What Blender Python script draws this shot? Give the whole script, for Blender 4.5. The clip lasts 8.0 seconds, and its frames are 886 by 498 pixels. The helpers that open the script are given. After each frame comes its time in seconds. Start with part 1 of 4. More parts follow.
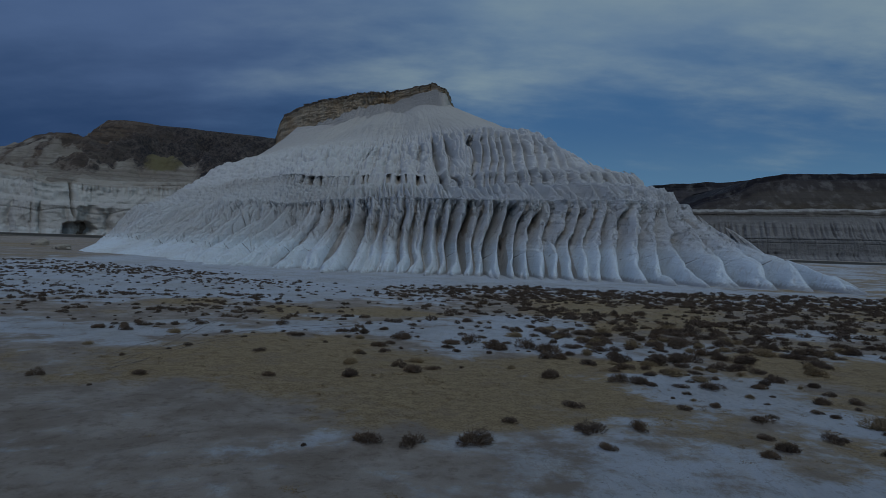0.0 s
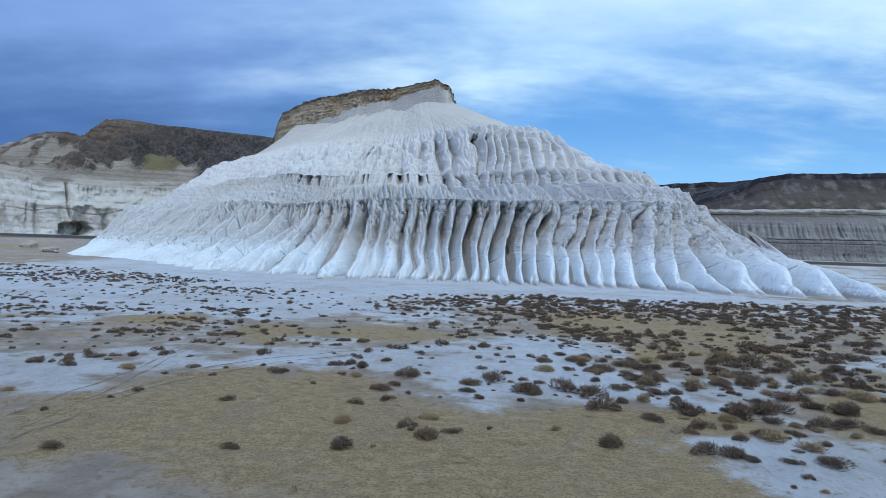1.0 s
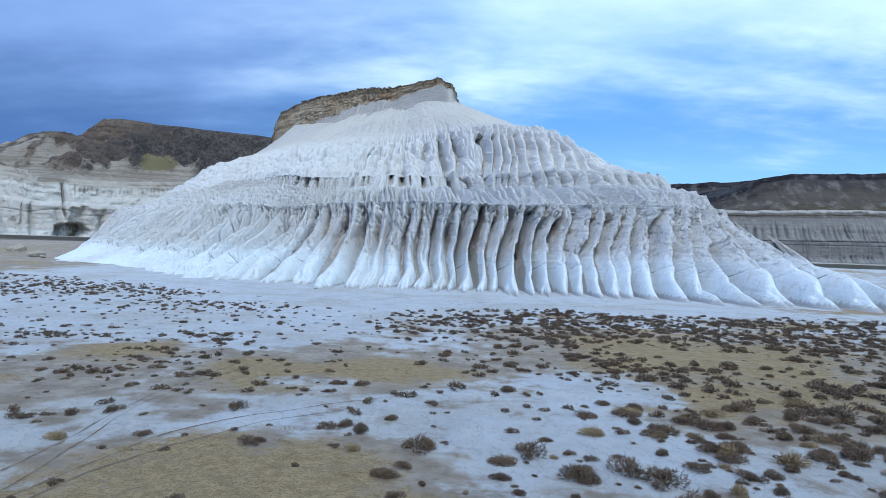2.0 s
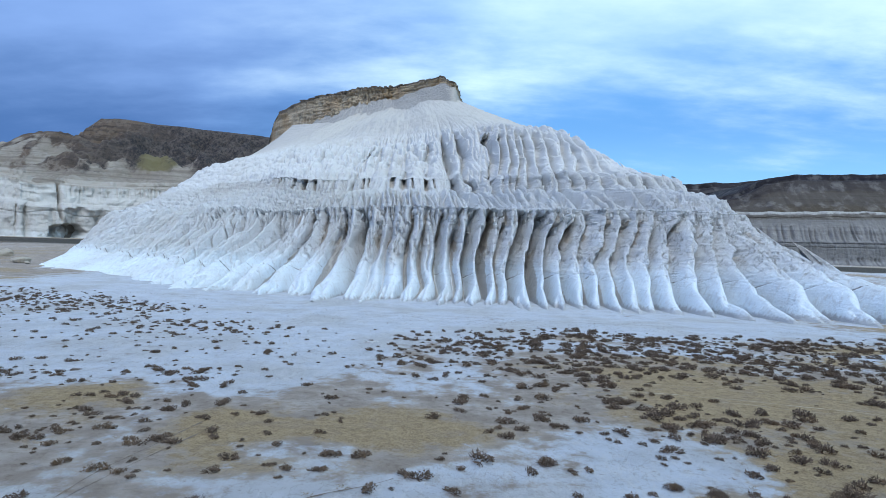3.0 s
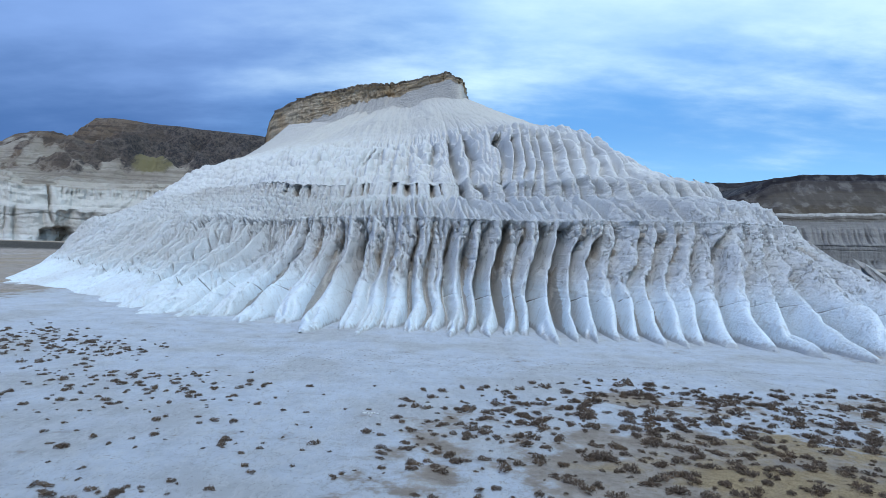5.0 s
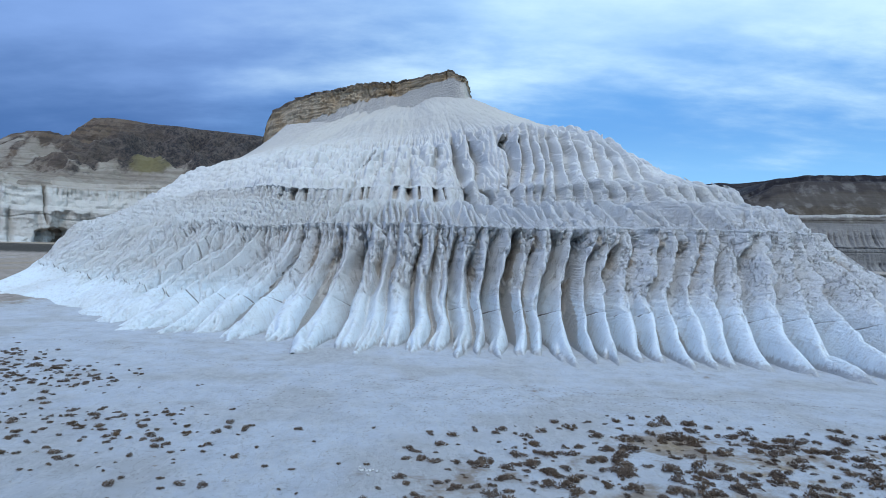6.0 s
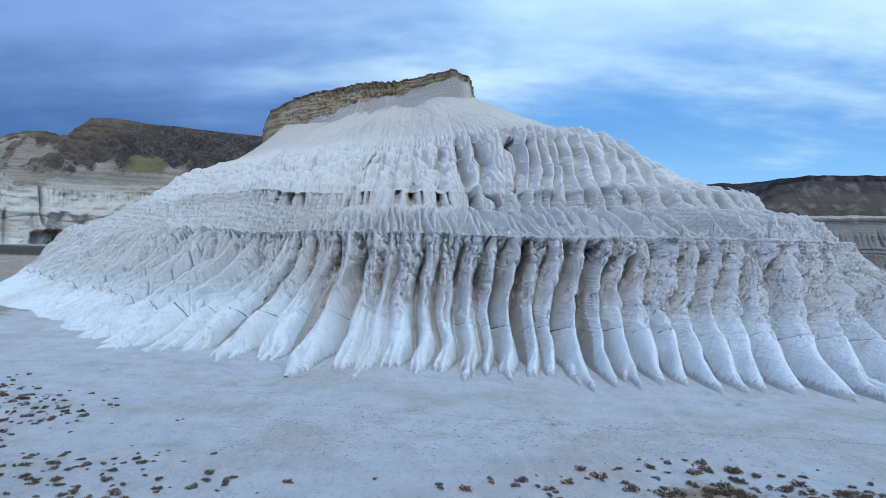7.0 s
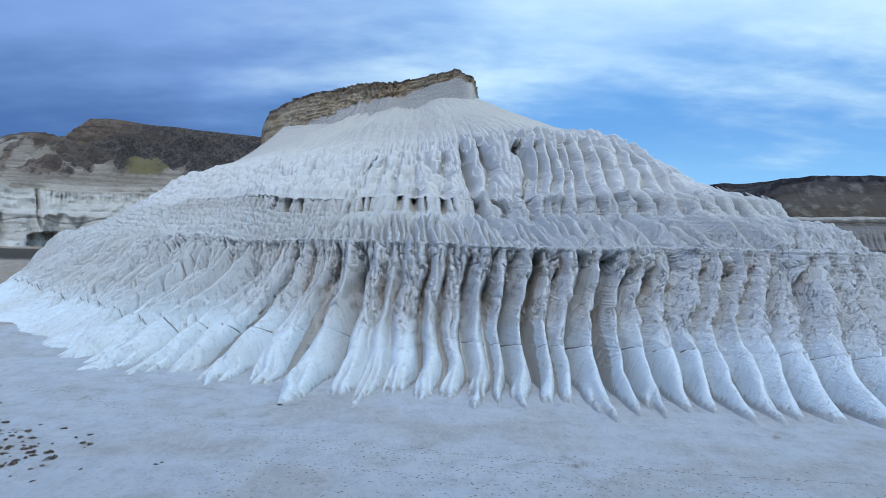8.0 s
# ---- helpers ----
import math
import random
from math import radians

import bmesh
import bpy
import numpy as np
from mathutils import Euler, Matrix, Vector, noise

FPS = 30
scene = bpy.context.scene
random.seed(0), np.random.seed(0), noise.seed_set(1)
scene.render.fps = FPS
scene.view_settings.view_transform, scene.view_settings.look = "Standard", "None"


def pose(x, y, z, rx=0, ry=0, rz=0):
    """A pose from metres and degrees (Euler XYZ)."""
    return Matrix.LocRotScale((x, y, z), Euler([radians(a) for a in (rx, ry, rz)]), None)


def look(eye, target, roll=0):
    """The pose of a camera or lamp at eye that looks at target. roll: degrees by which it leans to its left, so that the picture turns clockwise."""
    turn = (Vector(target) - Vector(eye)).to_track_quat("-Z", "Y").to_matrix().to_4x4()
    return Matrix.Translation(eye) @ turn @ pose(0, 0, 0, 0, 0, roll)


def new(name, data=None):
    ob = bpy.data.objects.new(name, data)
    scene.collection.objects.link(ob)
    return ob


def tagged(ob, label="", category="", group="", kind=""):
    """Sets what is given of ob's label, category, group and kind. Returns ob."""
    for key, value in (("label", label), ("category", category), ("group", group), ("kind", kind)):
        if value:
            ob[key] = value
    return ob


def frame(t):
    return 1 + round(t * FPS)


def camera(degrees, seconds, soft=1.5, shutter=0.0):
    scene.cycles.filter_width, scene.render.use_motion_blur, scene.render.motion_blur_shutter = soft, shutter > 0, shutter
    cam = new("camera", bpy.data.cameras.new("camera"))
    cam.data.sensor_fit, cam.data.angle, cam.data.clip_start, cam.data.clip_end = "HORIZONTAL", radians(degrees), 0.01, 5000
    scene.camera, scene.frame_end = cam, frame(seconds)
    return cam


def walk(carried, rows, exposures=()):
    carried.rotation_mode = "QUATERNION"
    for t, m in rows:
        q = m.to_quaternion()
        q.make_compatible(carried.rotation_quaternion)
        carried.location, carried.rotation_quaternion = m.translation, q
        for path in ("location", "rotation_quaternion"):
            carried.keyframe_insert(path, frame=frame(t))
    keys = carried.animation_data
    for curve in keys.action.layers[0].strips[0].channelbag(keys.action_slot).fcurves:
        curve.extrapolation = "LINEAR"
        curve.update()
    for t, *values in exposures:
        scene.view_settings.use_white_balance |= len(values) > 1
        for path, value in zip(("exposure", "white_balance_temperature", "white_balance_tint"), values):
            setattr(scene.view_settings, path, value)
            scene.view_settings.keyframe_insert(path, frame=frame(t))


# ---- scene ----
K = 1.25  # metres in one unit of the plan

cam = camera(71.1, 8.0, soft=0.75)
METRES, EYE, TILT, LEAN, TURN = 64.0 * K, 6.8 * K, -0.4, -1.6, 0.0
ROWS = [
    (0.0, 0.0, 0.0, 0.0, 0.0, 0.0, 0.0),
    (0.5, -0.0068, 0.062, 0.0065, 0.02, -0.01, -0.02),
    (1.0, -0.0141, 0.1296, 0.0149, 0.05, -0.03, -0.0),
    (1.5, -0.0211, 0.1914, 0.0259, 0.07, -0.04, -0.01),
    (3.0, -0.0456, 0.3895, 0.0645, 0.11, -0.03, -0.07),
    (3.5, -0.0523, 0.4518, 0.0766, 0.13, -0.05, -0.07),
    (4.0, -0.0596, 0.5186, 0.0901, 0.15, -0.08, -0.08),
    (5.5, -0.0785, 0.7097, 0.1283, 0.21, -0.07, -0.09),
    (6.0, -0.0849, 0.7714, 0.1418, 0.23, -0.08, -0.12),
    (6.5, -0.091, 0.8236, 0.1544, 0.25, -0.09, -0.13),
    (7.0, -0.0977, 0.8762, 0.169, 0.26, -0.11, -0.12),
    (7.5, -0.1038, 0.9234, 0.1823, 0.29, -0.1, -0.13),
    (8.0, -0.1106, 0.973, 0.1972, 0.34, -0.11, -0.08),
]
# the clip fades in from dark over its first second
walk(cam,
     [(t, pose(0, 0, EYE, TILT, LEAN, TURN) @ pose(METRES * x, METRES * y, METRES * z, 90 + pitch, roll, yaw)) for t, x, y, z, yaw, pitch, roll in ROWS],
     exposures=[(t, stops, 6100, 10) for t, stops in ((0.0, -1.95), (0.3, -1.4), (0.6, -0.7), (0.9, -0.3), (1.2, 0.02), (1.6, 0.05), (5.0, -0.06), (8.0, -0.17))])

# ---------------------------------------------------------------- light
SUN_TURN, SUN_HEIGHT = 8.0, 52.0   # degrees: turn from straight behind the flyer (minus: to its left), height over the horizon
sun = bpy.data.lights.new("sun", "SUN")
sun.energy, sun.angle, sun.color = 1.9, radians(40), (1.0, 0.99, 0.985)
a, e = radians(SUN_TURN), radians(SUN_HEIGHT)
sun_from = Vector((math.sin(a) * math.cos(e), -math.cos(a) * math.cos(e), math.sin(e)))
new("sun", sun).matrix_world = look(sun_from * 900, (0, 0, 0))


class Nodes:
    """Short hand for building a node tree."""

    def __init__(self, tree):
        self.tree = tree
        tree.nodes.clear()

    def add(self, kind, ins=None):
        n = self.tree.nodes.new(kind)
        for k, v in (ins or {}).items():
            self.feed(n.inputs[k], v)
        return n

    def feed(self, socket, v):
        if isinstance(v, bpy.types.NodeSocket):
            self.tree.links.new(v, socket)
        elif isinstance(v, (tuple, list)) and len(v) == 3 and socket.type == "RGBA":
            socket.default_value = (*v, 1)
        else:
            socket.default_value = v

    def math(self, op, p, q=0.0, clamp=False):
        n = self.add("ShaderNodeMath", {0: p, 1: q})
        n.operation, n.use_clamp = op, clamp
        return n.outputs[0]

    def step(self, v, lo, hi, to0=0.0, to1=1.0):
        n = self.add("ShaderNodeMapRange")
        n.interpolation_type = "SMOOTHSTEP"
        for k, value in (("Value", v), ("From Min", lo), ("From Max", hi), ("To Min", to0), ("To Max", to1)):
            self.feed(n.inputs[k], value)
        return n.outputs[0]

    def stored(self, name):
        n = self.add("ShaderNodeAttribute")
        n.attribute_name = name
        return n.outputs["Fac"]

    def mix(self, f, p, q):
        n = self.add("ShaderNodeMix")
        n.data_type = "RGBA"
        self.feed(n.inputs[0], f), self.feed(n.inputs[6], p), self.feed(n.inputs[7], q)
        return n.outputs[2]

    def noise(self, vec, scale, detail=4.0, rough=0.55, stretch=None, w=0.0):
        if stretch:
            vec = self.add("ShaderNodeMapping", {"Vector": vec, "Scale": stretch, "Location": (w, w * 1.7, w * 0.6)}).outputs[0]
        return self.add("ShaderNodeTexNoise", {"Vector": vec, "Scale": scale, "Detail": detail, "Roughness": rough}).outputs["Fac"]


def make_world():
    world = bpy.data.worlds.new("sky")
    scene.world = world
    world.use_nodes = True
    n = Nodes(world.node_tree)
    way = n.add("ShaderNodeTexCoord").outputs["Generated"]
    sep = n.add("ShaderNodeSeparateXYZ", {0: way}).outputs
    clear = n.add("ShaderNodeTexSky")
    clear.sky_type, clear.sun_disc, clear.sun_elevation, clear.sun_rotation = "NISHITA", False, e, radians(180) - a
    clear.air_density, clear.dust_density, clear.ozone_density = 1.3, 0.6, 2.0
    dim = n.add("ShaderNodeVectorMath", {0: clear.outputs[0]})
    dim.operation = "SCALE"
    dim.inputs["Scale"].default_value = 0.1
    clear = dim.outputs[0]
    # flat cloud deck: the way met with a level sheet, flattened towards the horizon
    h = n.math("MAXIMUM", sep[2], 0.0)
    k = n.math("DIVIDE", 1.0, n.math("ADD", h, 0.22))
    deck = n.add("ShaderNodeCombineXYZ", {0: n.math("MULTIPLY", sep[0], k), 1: n.math("MULTIPLY", sep[1], k), 2: 0.0}).outputs[0]
    big = n.math("SUBTRACT", n.noise(deck, 1.0, 5.0, 0.5, (0.8, 1.5, 1.0), 3.1), 0.5)
    fine = n.math("SUBTRACT", n.noise(deck, 2.6, 6.0, 0.58, (0.85, 1.5, 1.0), 1.4), 0.5)
    body = n.math("ADD", n.math("MULTIPLY", big, 0.75), n.math("MULTIPLY", fine, 0.35))
    # thick dull deck to the west (left), thin sunlit cloud over clear blue to the east
    east = n.step(n.math("ADD", sep[0], n.math("MULTIPLY", body, 0.5)), -0.42, 0.12)
    dull = n.mix(n.step(n.math("ADD", h, n.math("MULTIPLY", body, 0.5)), 0.12, 0.36), (0.095, 0.205, 0.47), (0.28, 0.46, 0.86))
    blue = n.mix(0.8, clear, (0.15, 0.45, 0.97))
    blue = n.mix(n.step(h, 0.2, 0.06), blue, (0.34, 0.70, 1.08))
    bright = n.mix(n.step(body, -0.16, 0.14), (0.44, 0.71, 1.06), (0.82, 1.08, 1.18))
    veil = n.step(n.math("ADD", n.math("ADD", h, n.math("MULTIPLY", body, 0.55)), n.math("MULTIPLY", n.math("ABSOLUTE", n.math("SUBTRACT", sep[0], 0.26)), -0.18)), 0.10, 0.27)
    col = n.mix(east, dull, n.mix(veil, blue, bright))
    # the deck is brightest overhead
    lift = n.add("ShaderNodeVectorMath", {0: col})
    lift.operation = "SCALE"
    n.feed(lift.inputs["Scale"], n.step(h, 0.42, 1.0, 1.0, 1.2))
    col = lift.outputs[0]
    n.add("ShaderNodeOutputWorld", {0: n.add("ShaderNodeBackground", {0: col, 1: 1.0}).outputs[0]})


make_world()

# ---------------------------------------------------------------- materials


def material(name, build, rough=0.9):
    m = bpy.data.materials.new(name)
    m.use_nodes = True
    n = Nodes(m.node_tree)
    n.pos = n.add("ShaderNodeNewGeometry").outputs["Position"]
    colour, height, depth = build(n)
    ins = {"Base Color": colour, "Roughness": rough, "Specular IOR Level": 0.15}
    if height is not None:
        ins["Normal"] = n.add("ShaderNodeBump", {"Height": height, "Distance": depth, "Strength": 1.0}).outputs[0]
    b = n.add("ShaderNodeBsdfPrincipled", ins)
    n.add("ShaderNodeOutputMaterial", {0: b.outputs[0]})
    return m


def chalk(n):
    big = n.noise(n.pos, 0.035, 5)
    mid = n.noise(n.pos, 0.35, 5)
    fine = n.noise(n.pos, 2.4, 6, 0.7)
    runs = n.noise(n.pos, 1.0, 5, 0.65, (0.9, 0.9, 0.22))
    beds = n.noise(n.pos, 1.0, 4, 0.6, (0.02, 0.02, 1.5))
    high = n.add("ShaderNodeSeparateXYZ", {0: n.pos}).outputs[2]
    tier = n.stored("tier")
    wave = n.math("MULTIPLY", n.math("SUBTRACT", mid, 0.5), 5.0)
    # pale blue-white clay below the crack, grey-cream chalk above it, dustier towards the cap
    col = n.mix(n.step(n.math("ADD", high, wave), 6.0, 12.0), (0.78, 0.85, 0.905), (0.655, 0.665, 0.68))
    col = n.mix(n.step(n.math("ADD", high, n.math("MULTIPLY", wave, 2.0)), 16.0, 34.0), col, (0.62, 0.62, 0.615))
    col = n.mix(n.step(n.math("ADD", tier, n.math("MULTIPLY", wave, 0.16)), 3.9, 4.8), col, (0.50, 0.475, 0.435))
    col = n.mix(n.math("MULTIPLY", n.step(big, 0.45, 0.65), 0.3), col, (0.55, 0.52, 0.475))
    col = n.mix(n.math("MULTIPLY", n.step(runs, 0.5, 0.68), 0.35), col, (0.48, 0.45, 0.41))
    col = n.mix(n.math("MULTIPLY", n.step(beds, 0.54, 0.70), 0.16), col, (0.45, 0.435, 0.415))
    col = n.mix(n.math("MULTIPLY", n.step(fine, 0.5, 0.72), 0.30), col, (0.40, 0.385, 0.365))
    # brown runoff stain in clefts and alcoves, with painted shade mixed in
    col = n.mix(n.math("MULTIPLY", n.step(n.math("ADD", n.stored("stain_shade"), n.math("MULTIPLY", n.math("SUBTRACT", fine, 0.5), 0.8)), 0.3, 0.7), 0.8), col, (0.40, 0.345, 0.285))
    # thin upright cracks and pits
    split = n.math("ABSOLUTE", n.math("SUBTRACT", n.noise(n.pos, 0.55, 5, 0.6, (1.0, 1.0, 0.32), 5.0), 0.5))
    split = n.math("MULTIPLY", n.step(split, 0.022, 0.004), n.math("MULTIPLY", n.step(mid, 0.44, 0.60), n.math("MULTIPLY", n.step(high, 6.0, 12.0), n.stored("face"))))
    pits = n.step(n.noise(n.pos, 1.5, 3, 0.6, (1.0, 1.0, 0.7), 8.0), 0.60, 0.70)
    col = n.mix(n.math("MULTIPLY", split, 0.5), col, (0.26, 0.235, 0.21))
    col = n.mix(n.math("MULTIPLY", pits, 0.15), col, (0.33, 0.305, 0.275))
    # gravel washed into the clefts, brown-grey and coarse
    gravel = n.step(n.math("ADD", n.stored("gravel"), n.math("MULTIPLY", n.math("SUBTRACT", fine, 0.5), 0.6)), 0.4, 0.65)
    pebble = n.noise(n.pos, 5.0, 4, 0.8)
    col = n.mix(gravel, col, n.mix(n.step(pebble, 0.4, 0.62), (0.43, 0.41, 0.385), (0.60, 0.58, 0.56)))
    # a dark line along the crack; the foot of the slope runs out into the grey flat
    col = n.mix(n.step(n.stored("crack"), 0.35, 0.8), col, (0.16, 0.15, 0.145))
    col = n.mix(n.step(n.math("ADD", high, n.math("MULTIPLY", n.math("SUBTRACT", runs, 0.5), 3.0)), 1.1, 0.1), col, (0.47, 0.475, 0.485))
    height = n.math("ADD", n.math("MULTIPLY", fine, 0.5), n.math("ADD", n.math("MULTIPLY", runs, 0.5), n.math("MULTIPLY", beds, 0.25)))
    height = n.math("SUBTRACT", height, n.math("ADD", n.math("MULTIPLY", split, 0.5), n.math("MULTIPLY", pits, 0.25)))
    return col, height, n.step(tier, 2.9, 3.2, 1.0, 0.5)


def cap_stone(n):
    up, rock = n.stored("rise"), n.stored("rock")
    big = n.noise(n.pos, 0.07, 4)
    beds = n.noise(n.pos, 1.0, 5, 0.65, (0.03, 0.03, 0.8))
    fine = n.noise(n.pos, 1.3, 6, 0.7)
    drip = n.noise(n.pos, 1.0, 5, 0.65, (0.5, 0.5, 0.06))
    col = n.mix(n.step(big, 0.35, 0.65), (0.45, 0.325, 0.195), (0.53, 0.435, 0.31))
    col = n.mix(n.math("MULTIPLY", n.step(beds, 0.48, 0.66), 0.4), col, (0.20, 0.145, 0.095))
    col = n.mix(n.math("MULTIPLY", n.step(drip, 0.50, 0.66), 0.5), col, (0.25, 0.185, 0.12))
    col = n.mix(n.math("MULTIPLY", n.step(fine, 0.5, 0.7), 0.45), col, (0.38, 0.33, 0.26))
    # chalk dust lies on the foot of the beds
    dust = n.math("ADD", rock, n.math("ADD", n.math("MULTIPLY", n.math("SUBTRACT", drip, 0.5), 1.2), n.math("MULTIPLY", n.math("SUBTRACT", fine, 0.5), 0.7)))
    pale = n.mix(n.step(fine, 0.4, 0.65), (0.50, 0.475, 0.435), (0.43, 0.40, 0.36))
    col = n.mix(n.step(dust, 0.95, 0.15), col, pale)
    col = n.mix(n.step(n.math("ADD", up, n.math("MULTIPLY", n.math("SUBTRACT", fine, 0.5), 0.10)), 0.90, 0.96), col, (0.14, 0.112, 0.085))
    return col, n.math("ADD", fine, n.math("MULTIPLY", beds, 0.6)), 0.9


def ground_mix(n):
    salt, dry, scrub = n.stored("salt"), n.stored("dry"), n.stored("scrub")
    big = n.noise(n.pos, 0.06, 5)
    mid = n.noise(n.pos, 0.3, 6, 0.62)
    fine = n.noise(n.pos, 1.4, 7, 0.75)
    grain = n.noise(n.pos, 8.0, 4, 0.75)
    mud = n.mix(n.step(mid, 0.35, 0.65), (0.27, 0.225, 0.185), (0.40, 0.35, 0.305))
    mud = n.mix(n.math("MULTIPLY", n.step(fine, 0.48, 0.66), 0.55), mud, (0.165, 0.125, 0.095))
    straw = n.mix(n.step(fine, 0.35, 0.65), (0.43, 0.325, 0.185), (0.29, 0.215, 0.125))
    straw = n.mix(n.math("MULTIPLY", n.step(mid, 0.5, 0.7), 0.6), straw, (0.30, 0.235, 0.175))
    straw = n.mix(n.math("MULTIPLY", n.step(grain, 0.46, 0.62), 0.75), straw, (0.17, 0.12, 0.072))
    crust = n.mix(n.step(mid, 0.3, 0.72), (0.435, 0.455, 0.495), (0.52, 0.55, 0.60))
    crust = n.mix(n.math("MULTIPLY", n.step(big, 0.45, 0.62), 0.5), crust, (0.37, 0.345, 0.315))
    crust = n.mix(n.math("MULTIPLY", n.step(fine, 0.53, 0.72), 0.45), crust, (0.30, 0.275, 0.25))
    crust = n.mix(n.math("MULTIPLY", n.step(grain, 0.58, 0.72), 0.5), crust, (0.25, 0.22, 0.19))
    vein = n.math("ABSOLUTE", n.math("SUBTRACT", n.noise(n.pos, 0.11, 4, 0.6, (1.4, 0.8, 1.0), 4.0), 0.5))
    crust = n.mix(n.math("MULTIPLY", n.step(vein, 0.040, 0.0), 0.35), crust, (0.52, 0.52, 0.52))
    rill = n.math("ABSOLUTE", n.math("SUBTRACT", n.noise(n.pos, 0.45, 5, 0.6, (1.3, 0.6, 1.0), 9.0), 0.5))
    crust = n.mix(n.math("MULTIPLY", n.step(rill, 0.012, 0.0), 0.5), crust, (0.27, 0.25, 0.23))
    thread = n.math("ABSOLUTE", n.math("SUBTRACT", n.noise(n.pos, 0.4, 5, 0.65, (1.0, 0.35, 1.0), 6.0), 0.5))
    crust = n.mix(n.math("MULTIPLY", n.step(thread, 0.02, 0.0), 0.55), crust, (0.54, 0.54, 0.54))
    speck = n.noise(n.pos, 3.2, 3, 0.7)
    crust = n.mix(n.math("MULTIPLY", n.step(speck, 0.62, 0.70), 0.6), crust, (0.19, 0.165, 0.14))
    wob = n.math("ADD", n.math("MULTIPLY", n.math("SUBTRACT", mid, 0.5), 1.3), n.math("MULTIPLY", n.math("SUBTRACT", fine, 0.5), 0.9))
    col = n.mix(n.step(n.math("ADD", dry, wob), 0.30, 0.70), mud, straw)
    col = n.mix(n.step(n.math("ADD", salt, wob), 0.32, 0.68), col, crust)
    col = n.mix(n.step(n.math("ADD", scrub, n.math("MULTIPLY", wob, 0.5)), 0.35, 0.65), col, (0.055, 0.048, 0.038))
    return col, n.math("ADD", fine, n.math("MULTIPLY", grain, 0.6)), 0.30


def far_rock(bands, bed=0.4, coarse=1.0):
    """Far rock in beds. bands: (rise, colour), from the foot up."""
    def build(n):
        big = n.noise(n.pos, 0.012 * coarse, 6)
        mid = n.noise(n.pos, 0.07 * coarse, 6, 0.6)
        beds = n.noise(n.pos, 1.0, 4, 0.6, (0.004, 0.004, 0.22 * coarse))
        fine = n.noise(n.pos, 0.6 * coarse, 5, 0.7)
        f = n.math("ADD", n.stored("rise"), n.math("ADD", n.math("MULTIPLY", n.math("SUBTRACT", big, 0.5), 0.12), n.math("MULTIPLY", n.math("SUBTRACT", mid, 0.5), 0.10)))
        col = bands[0][1]
        for rise, tone in bands[1:]:
            col = n.mix(n.step(f, rise - 0.02, rise + 0.02), col, tone)
        col = n.mix(n.math("MULTIPLY", n.step(beds, 0.50, 0.62), bed), col, n.mix(0.5, col, (0.05, 0.04, 0.03)))
        col = n.mix(n.math("MULTIPLY", n.step(fine, 0.52, 0.72), 0.35), col, n.mix(0.35, col, (0.05, 0.045, 0.04)))
        col = n.mix(n.math("MULTIPLY", n.step(mid, 0.5, 0.7), 0.3), col, n.mix(0.3, col, (0.9, 0.85, 0.78)))
        return col, n.math("ADD", n.math("MULTIPLY", mid, 3.0), fine), 1.5
    return build


def twigs(n):
    rnd = n.add("ShaderNodeObjectInfo").outputs["Random"]
    isl = n.add("ShaderNodeNewGeometry").outputs["Random Per Island"]
    patch = n.noise(n.pos, 0.5, 2)
    col = n.mix(rnd, (0.085, 0.064, 0.050), (0.135, 0.098, 0.070))
    col = n.mix(n.math("MULTIPLY", n.step(patch, 0.5, 0.65), 0.6), col, (0.17, 0.11, 0.06))
    col = n.mix(n.math("MULTIPLY", isl, 0.7), col, (0.17, 0.125, 0.095))
    return col, None, 0


def straw_twigs(n):
    isl = n.add("ShaderNodeNewGeometry").outputs["Random Per Island"]
    return n.mix(isl, (0.21, 0.155, 0.09), (0.34, 0.26, 0.16)), None, 0


